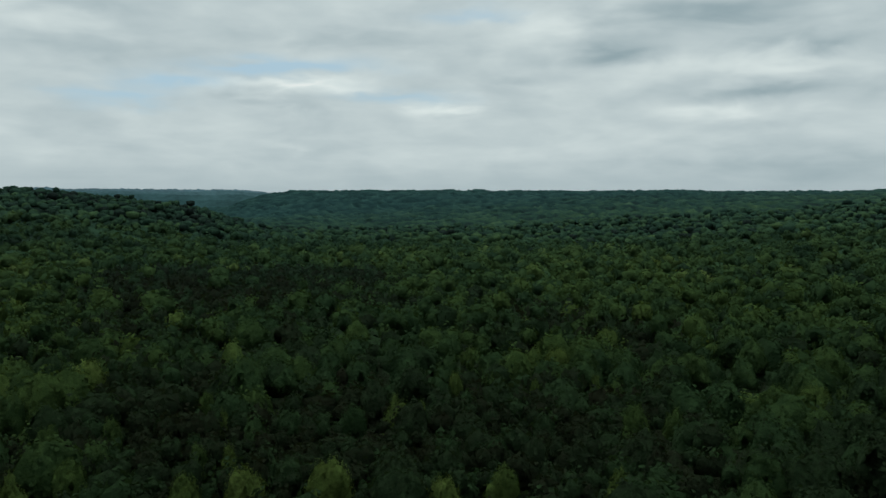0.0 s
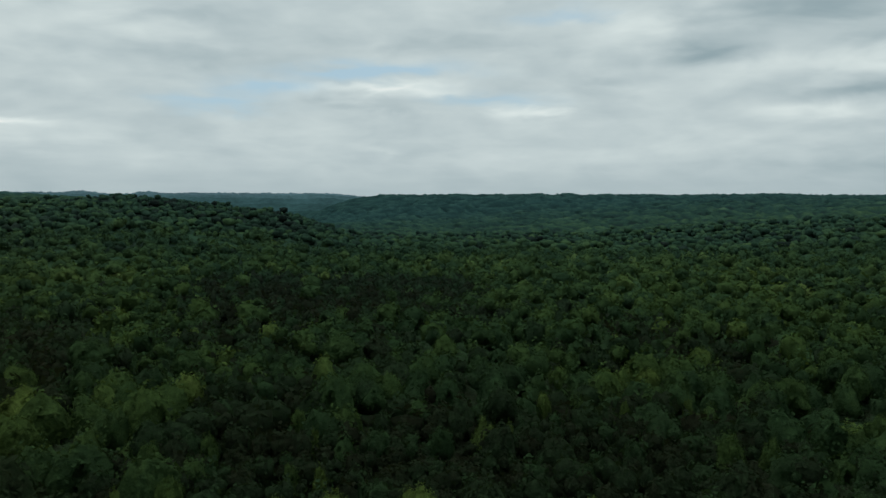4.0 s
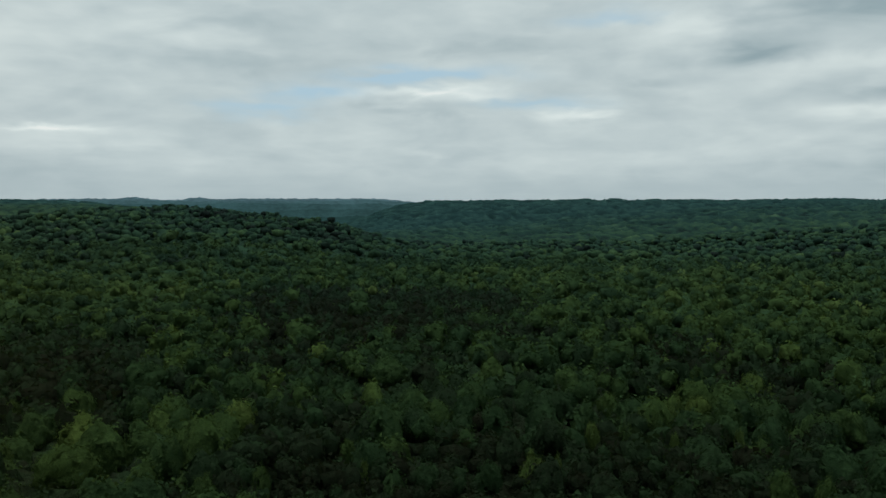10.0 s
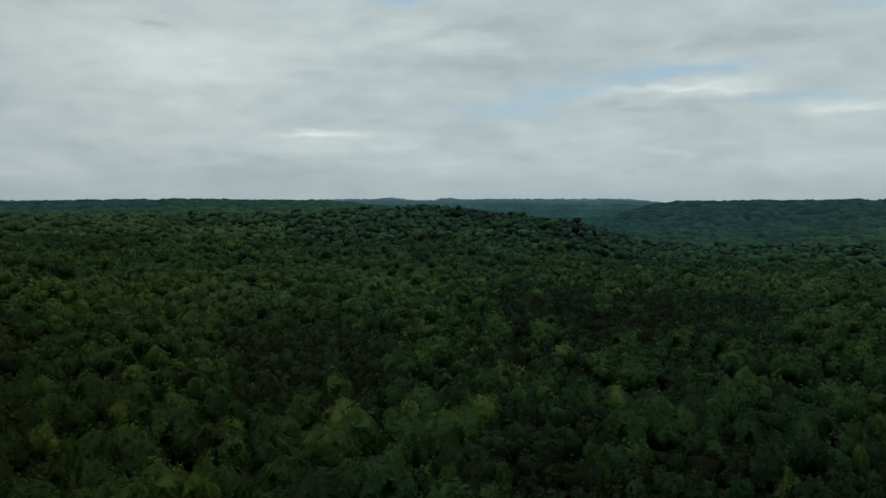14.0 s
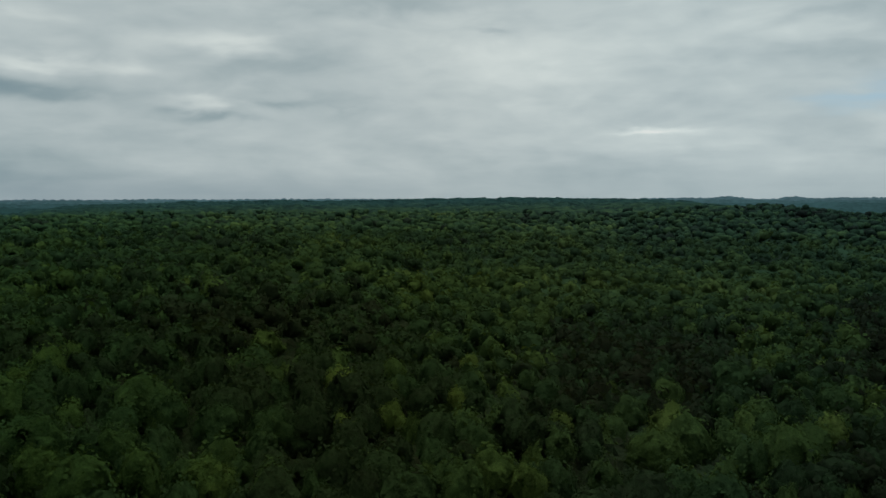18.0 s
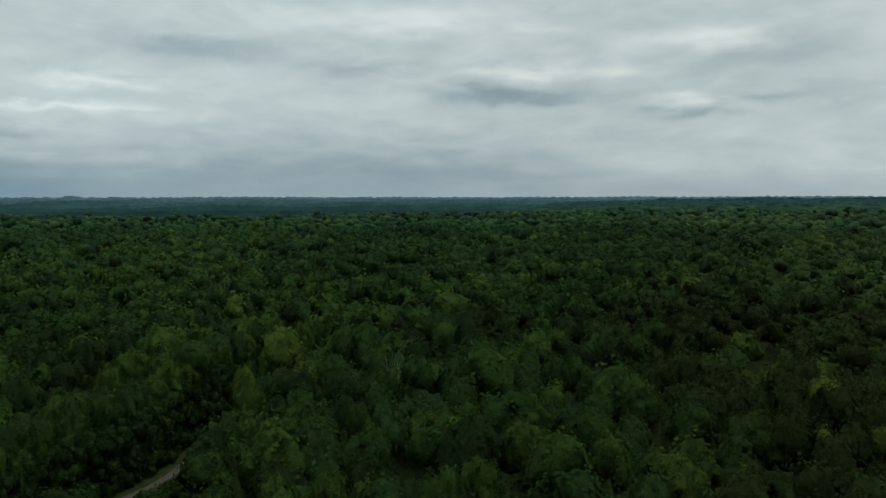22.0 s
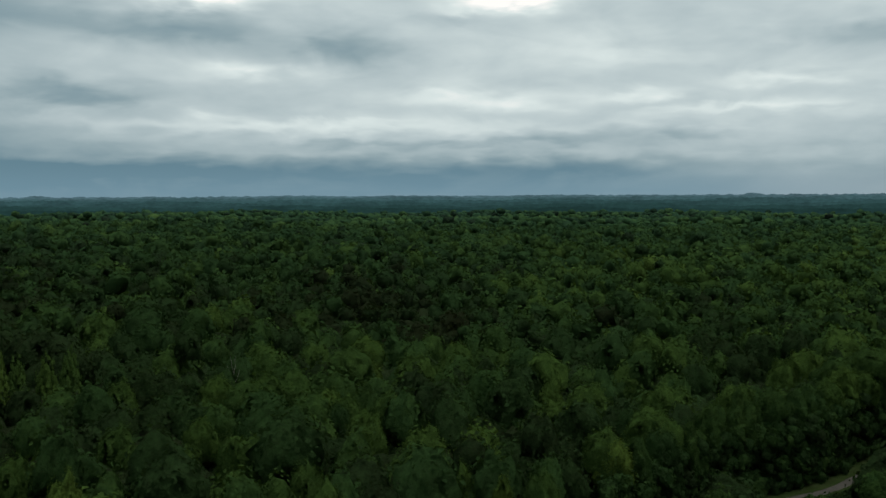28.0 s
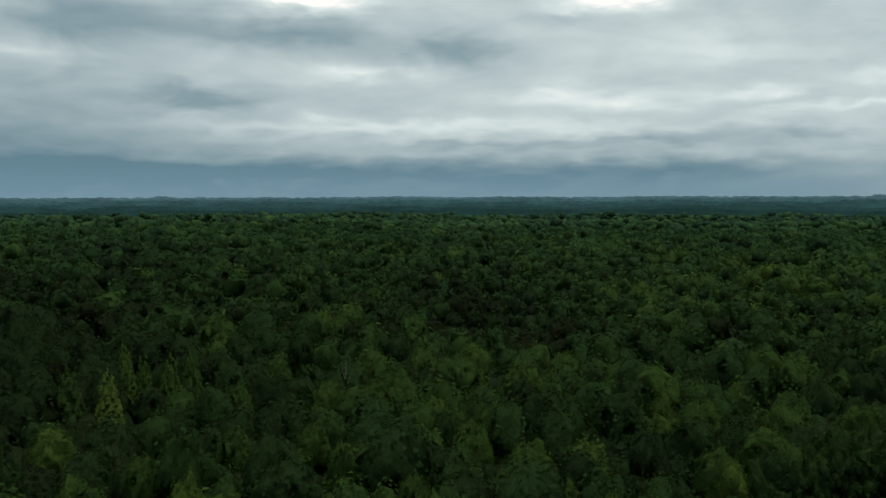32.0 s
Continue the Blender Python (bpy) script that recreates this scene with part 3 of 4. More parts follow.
HOLLOW_EDGE = [(-137, 166, 5.3, 0.86), (-126, 144, 3.5, 0.70), (-131, 176, 3.9, 0.70), (-113, 113, 3.5, 0.60), (-165, 157, 4.1, 0.76), (-205, 201, 5.1, 0.76), (-199, 226, 6.4, 0.66), (-212, 222, 3.3, 0.60), (-273, 318, 5.9, 0.62), (-159, 218, 2.9, 0.62), (-143, 225, 6.6, 0.60), (-320, 398, 5.4, 0.66), (-110, 124, 4.9, 0.60), (-236, 232, 7.0, 0.55), (-250, 269, 7.7, 0.56), (-112, 173, 5.2, 0.70)]
LANE_SIDE = [(-295, 15, 4.7, 0.92), (-219, 7, 4.7, 0.92), (-230, -6, 3.3, 0.86), (-211, -7, 3.7, 0.82), (-189, -5, 4.7, 0.70), (-168, -6, 4.8, 0.64), (-276, -8, 8.3, 0.60), (-285, 4, 6.0, 0.60), (-228, -20, 9.5, 0.48), (-228, -36, 6.9, 0.60), (-221, -40, 4.8, 0.60), (-223, -28, 6.8, 0.42), (-177, -26, 6.7, 0.48), (-183, -32, 4.6, 0.50), (-186, -43, 6.8, 0.55), (-179, -55, 7.0, 0.60), (-159, -52, 6.9, 0.62), (-154, -35, 4.6, 0.55), (-222, -67, 3.4, 0.50), (-142, -51, 4.7, 0.76), (-363, -94, 7.9, 0.55), (-357, -58, 9.5, 0.50), (-154, -13, 2.7, 0.62), (-138, -8, 4.1, 0.55)]
LANE_BANK = [(-251, 18, 5.3, 0.66), (-210, 17, 6.0, 0.30), (-168, 5, 7.0, 0.48), (-156, 18, 4.8, 0.66), (-130, 8, 4.3, 0.65), (-172, 17, 3.7, 0.50), (-131, 0, 4.1, 0.60), (-156, 28, 5.4, 0.62), (-129, 26, 5.8, 0.60), (-129, 32, 4.9, 0.60), (-257, 106, 4.1, 0.72), (-200, 75, 6.4, 0.44), (-170, 78, 5.7, 0.50), (-154, 60, 6.6, 0.26), (-157, 82, 6.7, 0.50), (-150, 91, 6.6, 0.30), (-125, 65, 5.7, 0.66), (-196, 90, 6.1, 0.24), (-236, 141, 7.5, 0.60), (-193, 117, 5.6, 0.66), (-260, 142, 5.2, 0.66), (-354, 185, 7.0, 0.66), (-561, 294, 8.8, 0.12), (-308, 64, 9.5, 0.62)]
PLATEAU = [(-260, 83, 3.8, 0.62), (-213, 59, 4.7, 0.60), (-305, 112, 9.5, 0.42), (-220, 55, 6.0, 0.50), (-149, 45, 6.2, 0.55), (-170, 51, 6.4, 0.38), (-561, 97, 4.8, 0.65), (-621, 237, 3.7, 0.75), (-537, -11, 6.4, 0.60), (-457, 26, 4.8, 0.62)]
SOUTH_WOOD = [(-208, -126, 6.0, 0.62), (-183, -123, 6.9, 0.66), (-150, -107, 5.8, 0.60), (-185, -100, 5.1, 0.42), (-138, -111, 5.6, 0.55), (-173, -71, 7.4, 0.62), (-160, -73, 6.3, 0.60), (-144, -56, 5.5, 0.66), (-183, -85, 4.9, 0.60), (-159, -52, 4.7, 0.55), (-134, -102, 4.9, 0.55), (-291, -130, 7.6, 0.55), (-327, -175, 6.5, 0.66), (-192, -146, 6.7, 0.60), (-173, -149, 6.3, 0.55), (-121, -57, 3.9, 0.72), (-120, -64, 2.5, 0.76), (-130, -86, 5.4, 0.55), (-405, -143, 9.0, 0.50), (-486, -180, 4.5, 0.10), (-222, -136, 1.5, 0.76), (-270, -136, 5.3, 0.55)]
FAR_BANK = [(-72, -150, 5.3, 0.76), (-77, -116, 3.9, 0.94), (-96, -129, 5.1, 0.60), (-108, -121, 5.0, 0.66), (-106, -111, 3.8, 0.66), (-135, -162, 4.3, 0.66), (-114, -152, 5.3, 0.60), (-150, -234, 9.5, 0.50), (-151, -209, 7.7, 0.60), (-153, -273, 8.5, 0.50), (-117, -272, 9.5, 0.50), (-130, -140, 5.8, 0.55), (-139, -134, 5.8, 0.55), (-212, -187, 6.8, 0.60), (-188, -197, 6.5, 0.55), (-245, -288, 7.6, 0.26), (-196, -323, 5.3, 0.56), (-63, -158, 4.9, 0.66), (-63, -147, 3.4, 0.50), (-102, -90, 4.0, 0.70), (-77, -129, 4.6, 0.66), (-65, -127, 5.4, 0.66), (-117, -106, 3.4, 0.66)]
LAST_STAND = [(-296, -246, 3.5, 0.80), (-172, -137, 8.2, 0.60), (-176, -120, 6.6, 0.60), (-196, -122, 4.9, 0.60), (-130, -99, 5.0, 0.60), (-121, -77, 4.4, 0.66), (-153, -117, 4.7, 0.50), (-135, -110, 3.7, 0.50), (-116, -81, 4.9, 0.55), (-122, -72, 3.1, 0.60), (-96, -197, 3.1, 0.05), (-94, -209, 5.7, 0.15)]
FRONT = [(-18, 138, 4.8, 0.80), (-31, 134, 4.3, 0.76), (-44, 154, 2.3, 0.70), (-38, 152, 2.0, 0.80), (-40, 132, 3.3, 0.76), (11, 139, 3.7, 0.82), (1, 134, 3.8, 0.76), (30, 138, 3.1, 0.76), (55, 141, 5.8, 0.42), (35, 136, 2.8, 0.70), (-63, 143, 4.0, 0.60), (-68, 134, 3.3, 0.80), (68, 235, 4.3, 0.60), (87, 196, 5.3, 0.60), (138, 273, 4.5, 0.50), (78, 196, 4.1, 0.70)]
SPIRES = [(-92, -166, 2.3, 0.95), (-110, -171, 2.0, 0.62), (-117, -173, 2.0, 0.58), (-105, -174, 1.9, 0.62), (-101, -174, 1.7, 0.67), (-88, -175, 2.5, 0.52), (-108, -187, 1.8, 0.67)]
BROAD_MARKS = VALLEY + MEADOW + BRAKE + SLOPE + HOLLOW_EDGE + LANE_SIDE + LANE_BANK + PLATEAU + SOUTH_WOOD + FAR_BANK + LAST_STAND + FRONT


def clear_of_lane(x, y, wide, tone):
    """No tree stands on the lane or its verge."""
    gap = LANE_LINE - (x, y)
    k = int(np.argmin(np.hypot(*gap.T)))
    d = float(np.hypot(*gap[k]))
    if d < 9.5:
        x, y = x - gap[k, 0] / d * (9.5 - d), y - gap[k, 1] / d * (9.5 - d)
    return x, y, wide, 0.46 + (tone - 0.46) * 0.9


BEND_HEADS, BEND_REACH = (94.0, 95.3, 97.3, 100.4, 102.0), (218.0, 205.0, 191.0, 179.0, 168.0)


def on_open_grass(x, y, margin=0.0):
    """Whether a place lies on the open grass on the near side of the lane's bend."""
    r, a = np.hypot(x, y), np.degrees(np.arctan2(-x, y))
    return (a > 94.8 - margin / 8) & (a < 101.4 + margin / 8) & (r < np.interp(a, BEND_HEADS, BEND_REACH) + margin)


def before_lane(x, y):
    """Whether a place lies on the near side of the lane."""
    k = np.argmin(np.hypot(np.asarray(x)[..., None] - LANE_LINE[::2, 0], np.asarray(y)[..., None] - LANE_LINE[::2, 1]), axis=-1)
    return np.hypot(x, y) < np.hypot(*LANE_LINE[::2].T)[k]


BROAD_MARKS = [clear_of_lane(*m) for m in BROAD_MARKS]
BROAD_MARKS = [m for m in BROAD_MARKS if not on_open_grass(m[0], m[1], 4.0)]
NEAR_MARKS = [m for m in BROAD_MARKS if math.hypot(m[0], m[1]) < 300]
FAR_MARKS = [m for m in BROAD_MARKS if math.hypot(m[0], m[1]) >= 300]
LANDMARKS = BROAD_MARKS + SPIRES


def scatter(r0, r1, step, a0=VIEW_LOW, a1=VIEW_HIGH):
    """Places of trees on an uneven grid between two distances and headings: x, y."""
    n = int(r1 / step) + 2
    gx, gy = np.meshgrid(np.arange(-n, n + 1.0), np.arange(-n, n + 1.0))
    gx = gx + 0.5 * (np.arange(-n, n + 1) % 2)[:, None]
    p = np.stack([gx.ravel(), gy.ravel()], 1) * step
    p += SPOTS.uniform(-0.36, 0.36, p.shape) * step
    r, a = np.hypot(*p.T), np.degrees(np.arctan2(-p[:, 0], p[:, 1]))
    p = p[(r >= r0) & (r < r1) & (a >= a0) & (a <= a1)]
    if r0 < 760:
        gap = np.min(np.hypot(p[:, None, 0] - LANE_LINE[None, ::3, 0], p[:, None, 1] - LANE_LINE[None, ::3, 1]), axis=1)
        # beyond the bend the crowns close over the lane
        p = p[gap > np.where(np.hypot(*p.T) > 290, 3.5, np.where(before_lane(*p.T), 13.0, 9.5))]
        p = p[~on_open_grass(*p.T)]
        if LANDMARKS:
            q = np.array([(m[0], m[1], m[2]) for m in LANDMARKS])
            near = (np.hypot(p[:, None, 0] - q[None, :, 0], p[:, None, 1] - q[None, :, 1]) < q[None, :, 2] * 0.75 + 2.5).any(1)
            p = p[~near]
    return p


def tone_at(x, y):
    """Which trees grow there: dark ones in the wet hollows, yellow-green ones on the valley's open floor."""
    r, a = np.hypot(x, y), np.degrees(np.arctan2(-x, y))
    t = 0.42 + 0.10 * waves(x, y, 180.0, 21) + 0.08 * waves(x, y, 60.0, 22)

    def patch(a0, r0, wa, wr):
        return np.exp(-((a - a0) / wa) ** 2 - ((r - r0) / wr) ** 2)

    t = t + 0.1 * patch(-8, 600, 9, 110) + 0.1 * patch(22, 580, 12, 80) + 0.12 * patch(20, 200, 12, 40) + 0.25 * patch(46, 180, 6, 50) + 0.12 * patch(40, 520, 8, 60)
    t = t - 0.2 * patch(33, 300, 6, 45) - 0.27 * patch(-3, 175, 17, 55) - 0.06 * patch(-6, 310, 10, 45)
    t = t - 0.25 * patch(60, 330, 8, 60) - 0.22 * patch(126, 330, 6, 40) - 0.25 * patch(155, 240, 6, 50) - 0.12 * patch(20, 1000, 14, 280) - 0.2 * patch(62, 500, 26, 420) - 0.14 * patch(140, 450, 30, 250)
    t = t - 0.2 * patch(158, 230, 13, 260) - 0.06 * patch(57, 165, 8, 80) + 0.07 * patch(70, 160, 6, 60) - 0.08 * patch(80, 400, 9, 330) - 0.05 * patch(44, 140, 9, 70) + 0.07 * patch(64, 140, 4, 50) + 0.06 * patch(82, 330, 16, 170)
    t = t - 0.15 * patch(58, 190, 16, 150)
    t = t - 0.09 * np.clip((64 - a) / 15, 0, 1) * np.clip((320 - r) / 100, 0, 1)
    t = t + 0.07 * np.clip((r - 230) / 80, 0, 1) - 0.05 * np.clip((230 - r) / 60, 0, 1)
    t = t + 0.10 * np.clip((r - 180) / 170, 0, 1) * np.clip((a + 10) / 70, 0.3, 1) - 0.05 - 0.07 * np.clip((r - 700) / 500, 0, 1) - 0.08 * np.clip((a - 60) / 40, 0, 1)
    return t


def scrub_at(x, y):
    """How far low dark scrub takes the place of tall trees, 0 to 1: the wet valley floor."""
    x, y = np.asarray(x, float), np.asarray(y, float)
    r, a = np.hypot(x, y), np.degrees(np.arctan2(-x, y))

    def patch(a0, r0, wa, wr):
        return np.exp(-np.abs((a - a0) / wa) ** 4 - np.abs((r - r0) / wr) ** 4)

    a = a + 1.5 * waves(x, y, 70.0, 62)
    s = 1.9 * patch(13.5, 455, 9.5, 100) + 1.7 * patch(34.5, 322, 6.0, 78) + 0.9 * patch(20, 310, 5, 35) + 1.4 * patch(19.5, 195, 4.5, 50)
    s = s + 0.8 * patch(-1, 180, 17, 52) + 0.78 * patch(-6, 128, 20, 30) + 0.85 * patch(-7.4, 325, 3.5, 48) + 0.85 * patch(-13.3, 285, 2.8, 58) + 0.6 * patch(30, 165, 5, 18) + 0.7 * patch(8, 125, 14, 40)
    return np.clip(1.08 * s * (0.85 + 0.3 * waves(x, y, 45.0, 61)), 0, 0.97)


def spread(places, shapes, low, high, tall, name, label, extra=(), rough=2.6, mat=LEAVES):
    """One joined stretch of forest: crowns of several shapes on short dark stems, each at its own turn and size."""
    x, y = places.T
    big = SPOTS.random(len(places)) < 0.14
    q = places[big]
    keep = np.ones(len(places), bool)
    cell = {}
    for u, v in q:
        cell.setdefault((int(u // 12), int(v // 12)), []).append((u, v))
    for k in np.flatnonzero(~big):
        i, j = int(x[k] // 12), int(y[k] // 12)
        keep[k] = not any((u - x[k]) ** 2 + (v - y[k]) ** 2 < (high * 0.95) ** 2 for di in (-1, 0, 1) for dj in (-1, 0, 1) for u, v in cell.get((i + di, j + dj), ()))
    places, big = places[keep], big[keep]
    n = len(places)
    kind = SPOTS.integers(0, len(shapes), n)
    width, turn = np.where(big, SPOTS.uniform(high, high * 1.3, n), SPOTS.uniform(low, high, n)), SPOTS.uniform(0, math.tau, n)
    deep = width * SPOTS.uniform(*tall, n) * np.where(big, 0.85, 1.0)
    top = land(*places.T) + STAND + SPOTS.normal(-1.2, rough, n) + np.where(big, 3.0, (width - low) * 0.6) + 1.5 * waves(*places.T, 38.0, 31)
    tone = np.maximum(tone_at(*places.T) + SPOTS.normal(0, 1, n) * np.interp(np.hypot(*places.T), [250, 330, 700, 1000], [0.16, 0.13, 0.10, 0.13]), 0.1)
    tall_growth = (SPOTS.random(n) > scrub_at(*places.T)) | (SPOTS.random(n) < 0.05)
    places, width, deep, top, tone, kind, turn = (u[tall_growth] for u in (places, width, deep, top, tone, kind, turn))
    if extra:
        m = np.array(extra)
        places, width, tone = np.concatenate([places, m[:, :2]]), np.append(width, m[:, 2]), np.append(tone, m[:, 3])
        deep, top = np.append(deep, m[:, 2] * 1.1), np.append(top, land(*m[:, :2].T) + STAND + 1.0 + m[:, 2] * 0.3)
        kind, turn = np.append(kind, SPOTS.integers(0, len(shapes), len(m))), np.append(turn, m[:, 0])
    verts, tris, tones, normals, base = [], [], [], [], 0
    for k, (v, t, n) in enumerate(shapes):
        pick = np.flatnonzero(kind == k)
        c, s = np.cos(turn[pick])[:, None], np.sin(turn[pick])[:, None]
        x = (v[None, :, 0] * c - v[None, :, 1] * s) * width[pick, None] + places[pick, 0, None]
        y = (v[None, :, 0] * s + v[None, :, 1] * c) * width[pick, None] + places[pick, 1, None]
        z = (v[None, :, 2] - v[:, 2].max()) * deep[pick, None] + top[pick, None]
        verts.append(np.stack([x, y, z], -1).reshape(-1, 3))
        tris.append((t[None] + (np.arange(len(pick)) * len(v))[:, None, None] + base).reshape(-1, 3))
        tones.append(np.repeat(tone[pick], len(v)))
        normals.append(np.stack([n[None, :, 0] * c - n[None, :, 1] * s, n[None, :, 0] * s + n[None, :, 1] * c, np.broadcast_to(n[None, :, 2], x.shape)], -1).reshape(-1, 3))
        base += len(pick) * len(v)
    ob = new(name, mesh_of(name, np.concatenate(verts), np.concatenate(tris), mat, np.concatenate(tones), True, np.concatenate(normals)))
    return tagged(ob, label, "forest", kind="stuff")


def understorey():
    """A leaf sheet in place of lower trees, added so gaps between tall crowns aren't black."""
    r = np.concatenate([np.arange(82, 300, 3.6), np.arange(300, 620, 5.5), np.arange(620, 1095, 9.0)])
    a = np.radians(np.arange(VIEW_LOW, VIEW_HIGH, 0.55))
    rr, aa = np.meshgrid(r, a, indexing="ij")
    rr = rr + SPOTS.uniform(-1.6, 1.6, rr.shape)
    aa = aa + SPOTS.uniform(-0.22, 0.22, aa.shape) * math.pi / 180
    x, y = -rr * np.sin(aa), rr * np.cos(aa)
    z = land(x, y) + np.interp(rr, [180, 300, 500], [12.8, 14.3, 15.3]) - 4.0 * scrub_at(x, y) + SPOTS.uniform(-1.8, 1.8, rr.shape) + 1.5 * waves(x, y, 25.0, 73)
    na = len(a)
    i, j = np.meshgrid(np.arange(len(r) - 1), np.arange(na - 1), indexing="ij")
    p = (i * na + j).ravel()
    tris = np.concatenate([np.stack([p, p + na + 1, p + 1], 1), np.stack([p, p + na, p + na + 1], 1)])
    gap = np.full(x.size, 99.0)
    close = np.flatnonzero(rr.ravel() < 460)
    for part_of in np.array_split(close, 40):
        gap[part_of] = np.min(np.hypot(x.ravel()[part_of, None] - LANE_LINE[None, ::2, 0], y.ravel()[part_of, None] - LANE_LINE[None, ::2, 1]), axis=1)
    keep = (gap > np.where(rr.ravel() > 290, 0.0, 10.5)) & ~on_open_grass(x, y, 4.0).ravel()
    tris = tris[keep[tris].all(1)]
    v = np.stack([x, y, z], -1).reshape(-1, 3)
    # toned darker than the crowns for the gaps' shade, but kept off black
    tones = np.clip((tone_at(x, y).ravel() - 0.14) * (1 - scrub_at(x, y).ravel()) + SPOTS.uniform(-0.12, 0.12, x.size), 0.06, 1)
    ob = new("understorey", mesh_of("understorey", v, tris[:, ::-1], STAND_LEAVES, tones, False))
    tagged(ob, "dark leaf sheet added in the gaps between the tall crowns", "forest", kind="stuff")


def canopy_sheet():
    """The far woods, closed over hill and valley, out to the horizon."""
    r = np.concatenate([np.arange(1070, 1600, 9.0), np.arange(1600, 3300, 15.0)])
    a = np.radians(np.arange(VIEW_LOW, VIEW_HIGH, 0.34))
    rr, aa = np.meshgrid(r, a, indexing="ij")
    rr = rr + SPOTS.uniform(-3, 3, rr.shape)
    aa = aa + SPOTS.uniform(-0.06, 0.06, aa.shape) * math.pi / 180
    x, y = -rr * np.sin(aa), rr * np.cos(aa)
    z = land(x, y) + STAND - 3.0 + SPOTS.uniform(-5.5, 4.5, rr.shape) * np.clip(rr / 1600, 0.75, 1.3)
    v = np.stack([x, y, z], -1).reshape(-1, 3)
    na = len(a)
    i, j = np.meshgrid(np.arange(len(r) - 1), np.arange(na - 1), indexing="ij")
    p = (i * na + j).ravel()
    tris = np.concatenate([np.stack([p, p + na + 1, p + 1], 1), np.stack([p, p + na, p + na + 1], 1)])
    # tone is uneven, paler on the raised points and darker in the dips
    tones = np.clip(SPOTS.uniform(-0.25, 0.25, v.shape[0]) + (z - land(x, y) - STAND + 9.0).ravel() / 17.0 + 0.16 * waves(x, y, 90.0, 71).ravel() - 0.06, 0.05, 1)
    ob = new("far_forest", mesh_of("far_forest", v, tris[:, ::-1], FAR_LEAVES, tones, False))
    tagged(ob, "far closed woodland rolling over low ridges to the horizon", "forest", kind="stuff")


BROAD = [crown(np.random.default_rng(50 + k), ICO2, 14, 120, 1400, 0.054, 1.1 + 0.12 * (k % 4), 0.12) for k in range(10)]
MEDIUM = [crown(np.random.default_rng(80 + k), ICO1, 12, 44, 340, 0.1, 1.1 + 0.1 * (k % 4), 0.12) for k in range(10)]
SMALL = [crown(np.random.default_rng(100 + k), ICO0, 9, 14, 58, 0.2, 1.1, 0.12) for k in range(10)]
SPARE = [crown(np.random.default_rng(110 + k), ICO0, 9, 6, 28, 0.26, 1.1, 0.12) for k in range(10)]
TINY = [crown(np.random.default_rng(120 + k), ICO0, 7, 0, 0, 0.42, 1.0, 0.02, -0.4) for k in range(10)]

NEAR_END = 150.0


def tree_model(k, tone, detail=True):
    """A broad-leaved tree 1 high from its foot: trunk, limbs and crown."""
    rng = np.random.default_rng(200 + k)
    root = new(KINDS[k // 5])
    v, t, n = (BROAD if detail else MEDIUM)[k % 10]
    c = v * (0.28, 0.28, 0.23) + (0, 0, 1.0 - 0.23 * v[:, 2].max())
    part("crown", mesh_of("crown", c, t, LEAVES, np.full(len(c), tone), True, n), root)
    trunk = part("trunk", mesh_of("trunk", *limb(rng, (0, 0, -0.03), (0.01, 0, 0.68), 0.019, 0.009, 7, 5), BARK), root)
    for j in range(3):
        a = j * 2.1 + rng.uniform(0, 0.8)
        part("limb", mesh_of("limb", *limb(rng, (0, 0, 0.42 + 0.06 * j), (0.15 * math.cos(a), 0.15 * math.sin(a), 0.68 + 0.04 * j), 0.009, 0.004, 5, 3), BARK), trunk)
    return root


def spire_model(k, tone):
    """A narrow pointed tree 1 high."""
    rng = np.random.default_rng(300 + k)
    root = new("conical_tree")
    v, t = cone_crown(rng, 90, 500)
    c = v * (0.1, 0.1, 0.62) + (0, 0, 0.38)
    part("crown", mesh_of("crown", c, t, LEAVES, np.full(len(c), tone)), root)
    part("trunk", mesh_of("trunk", *limb(rng, (0, 0, -0.03), (0, 0, 0.85), 0.014, 0.004, 6, 4), BARK), root)
    return root


STEPS = 6
KINDS = ("oak_tree", "oak_tree", "maple_tree", "hickory_tree", "tulip_tree", "ash_tree")
WORDS = ("dark brownish-green oak with a dull lumpy crown", "deep green oak with a broad lumpy crown", "mid-green maple with a full rounded crown",
         "fresh green hickory with a leafy crown", "yellow-green tulip tree with a bright crown", "pale yellowish ash with a light feathery crown")
MODELS = {}


def plant(x, y, wide, high, tone, detail=True, group="trees of the near forest"):
    """One tree as a thing, from the model of its tone and shape."""
    step = int(np.clip(round(tone * (STEPS - 1)), 0, STEPS - 1))
    key = (step, int(SPOTS.integers(0, 5)), detail)
    m = pose(x, y, float(land(x, y)), 0, 0, SPOTS.uniform(0, 360))
    if key not in MODELS:
        ob = MODELS[key] = tree_model(step * 5 + key[1], step / (STEPS - 1), detail)
        tagged(ob, WORDS[step] + " in the closed forest", "tree", group)
        ob.matrix_basis = m
    else:
        ob = copy_thing(MODELS[key], m)
    ob.scale = (wide / 0.335, wide / 0.335, high * 0.985)


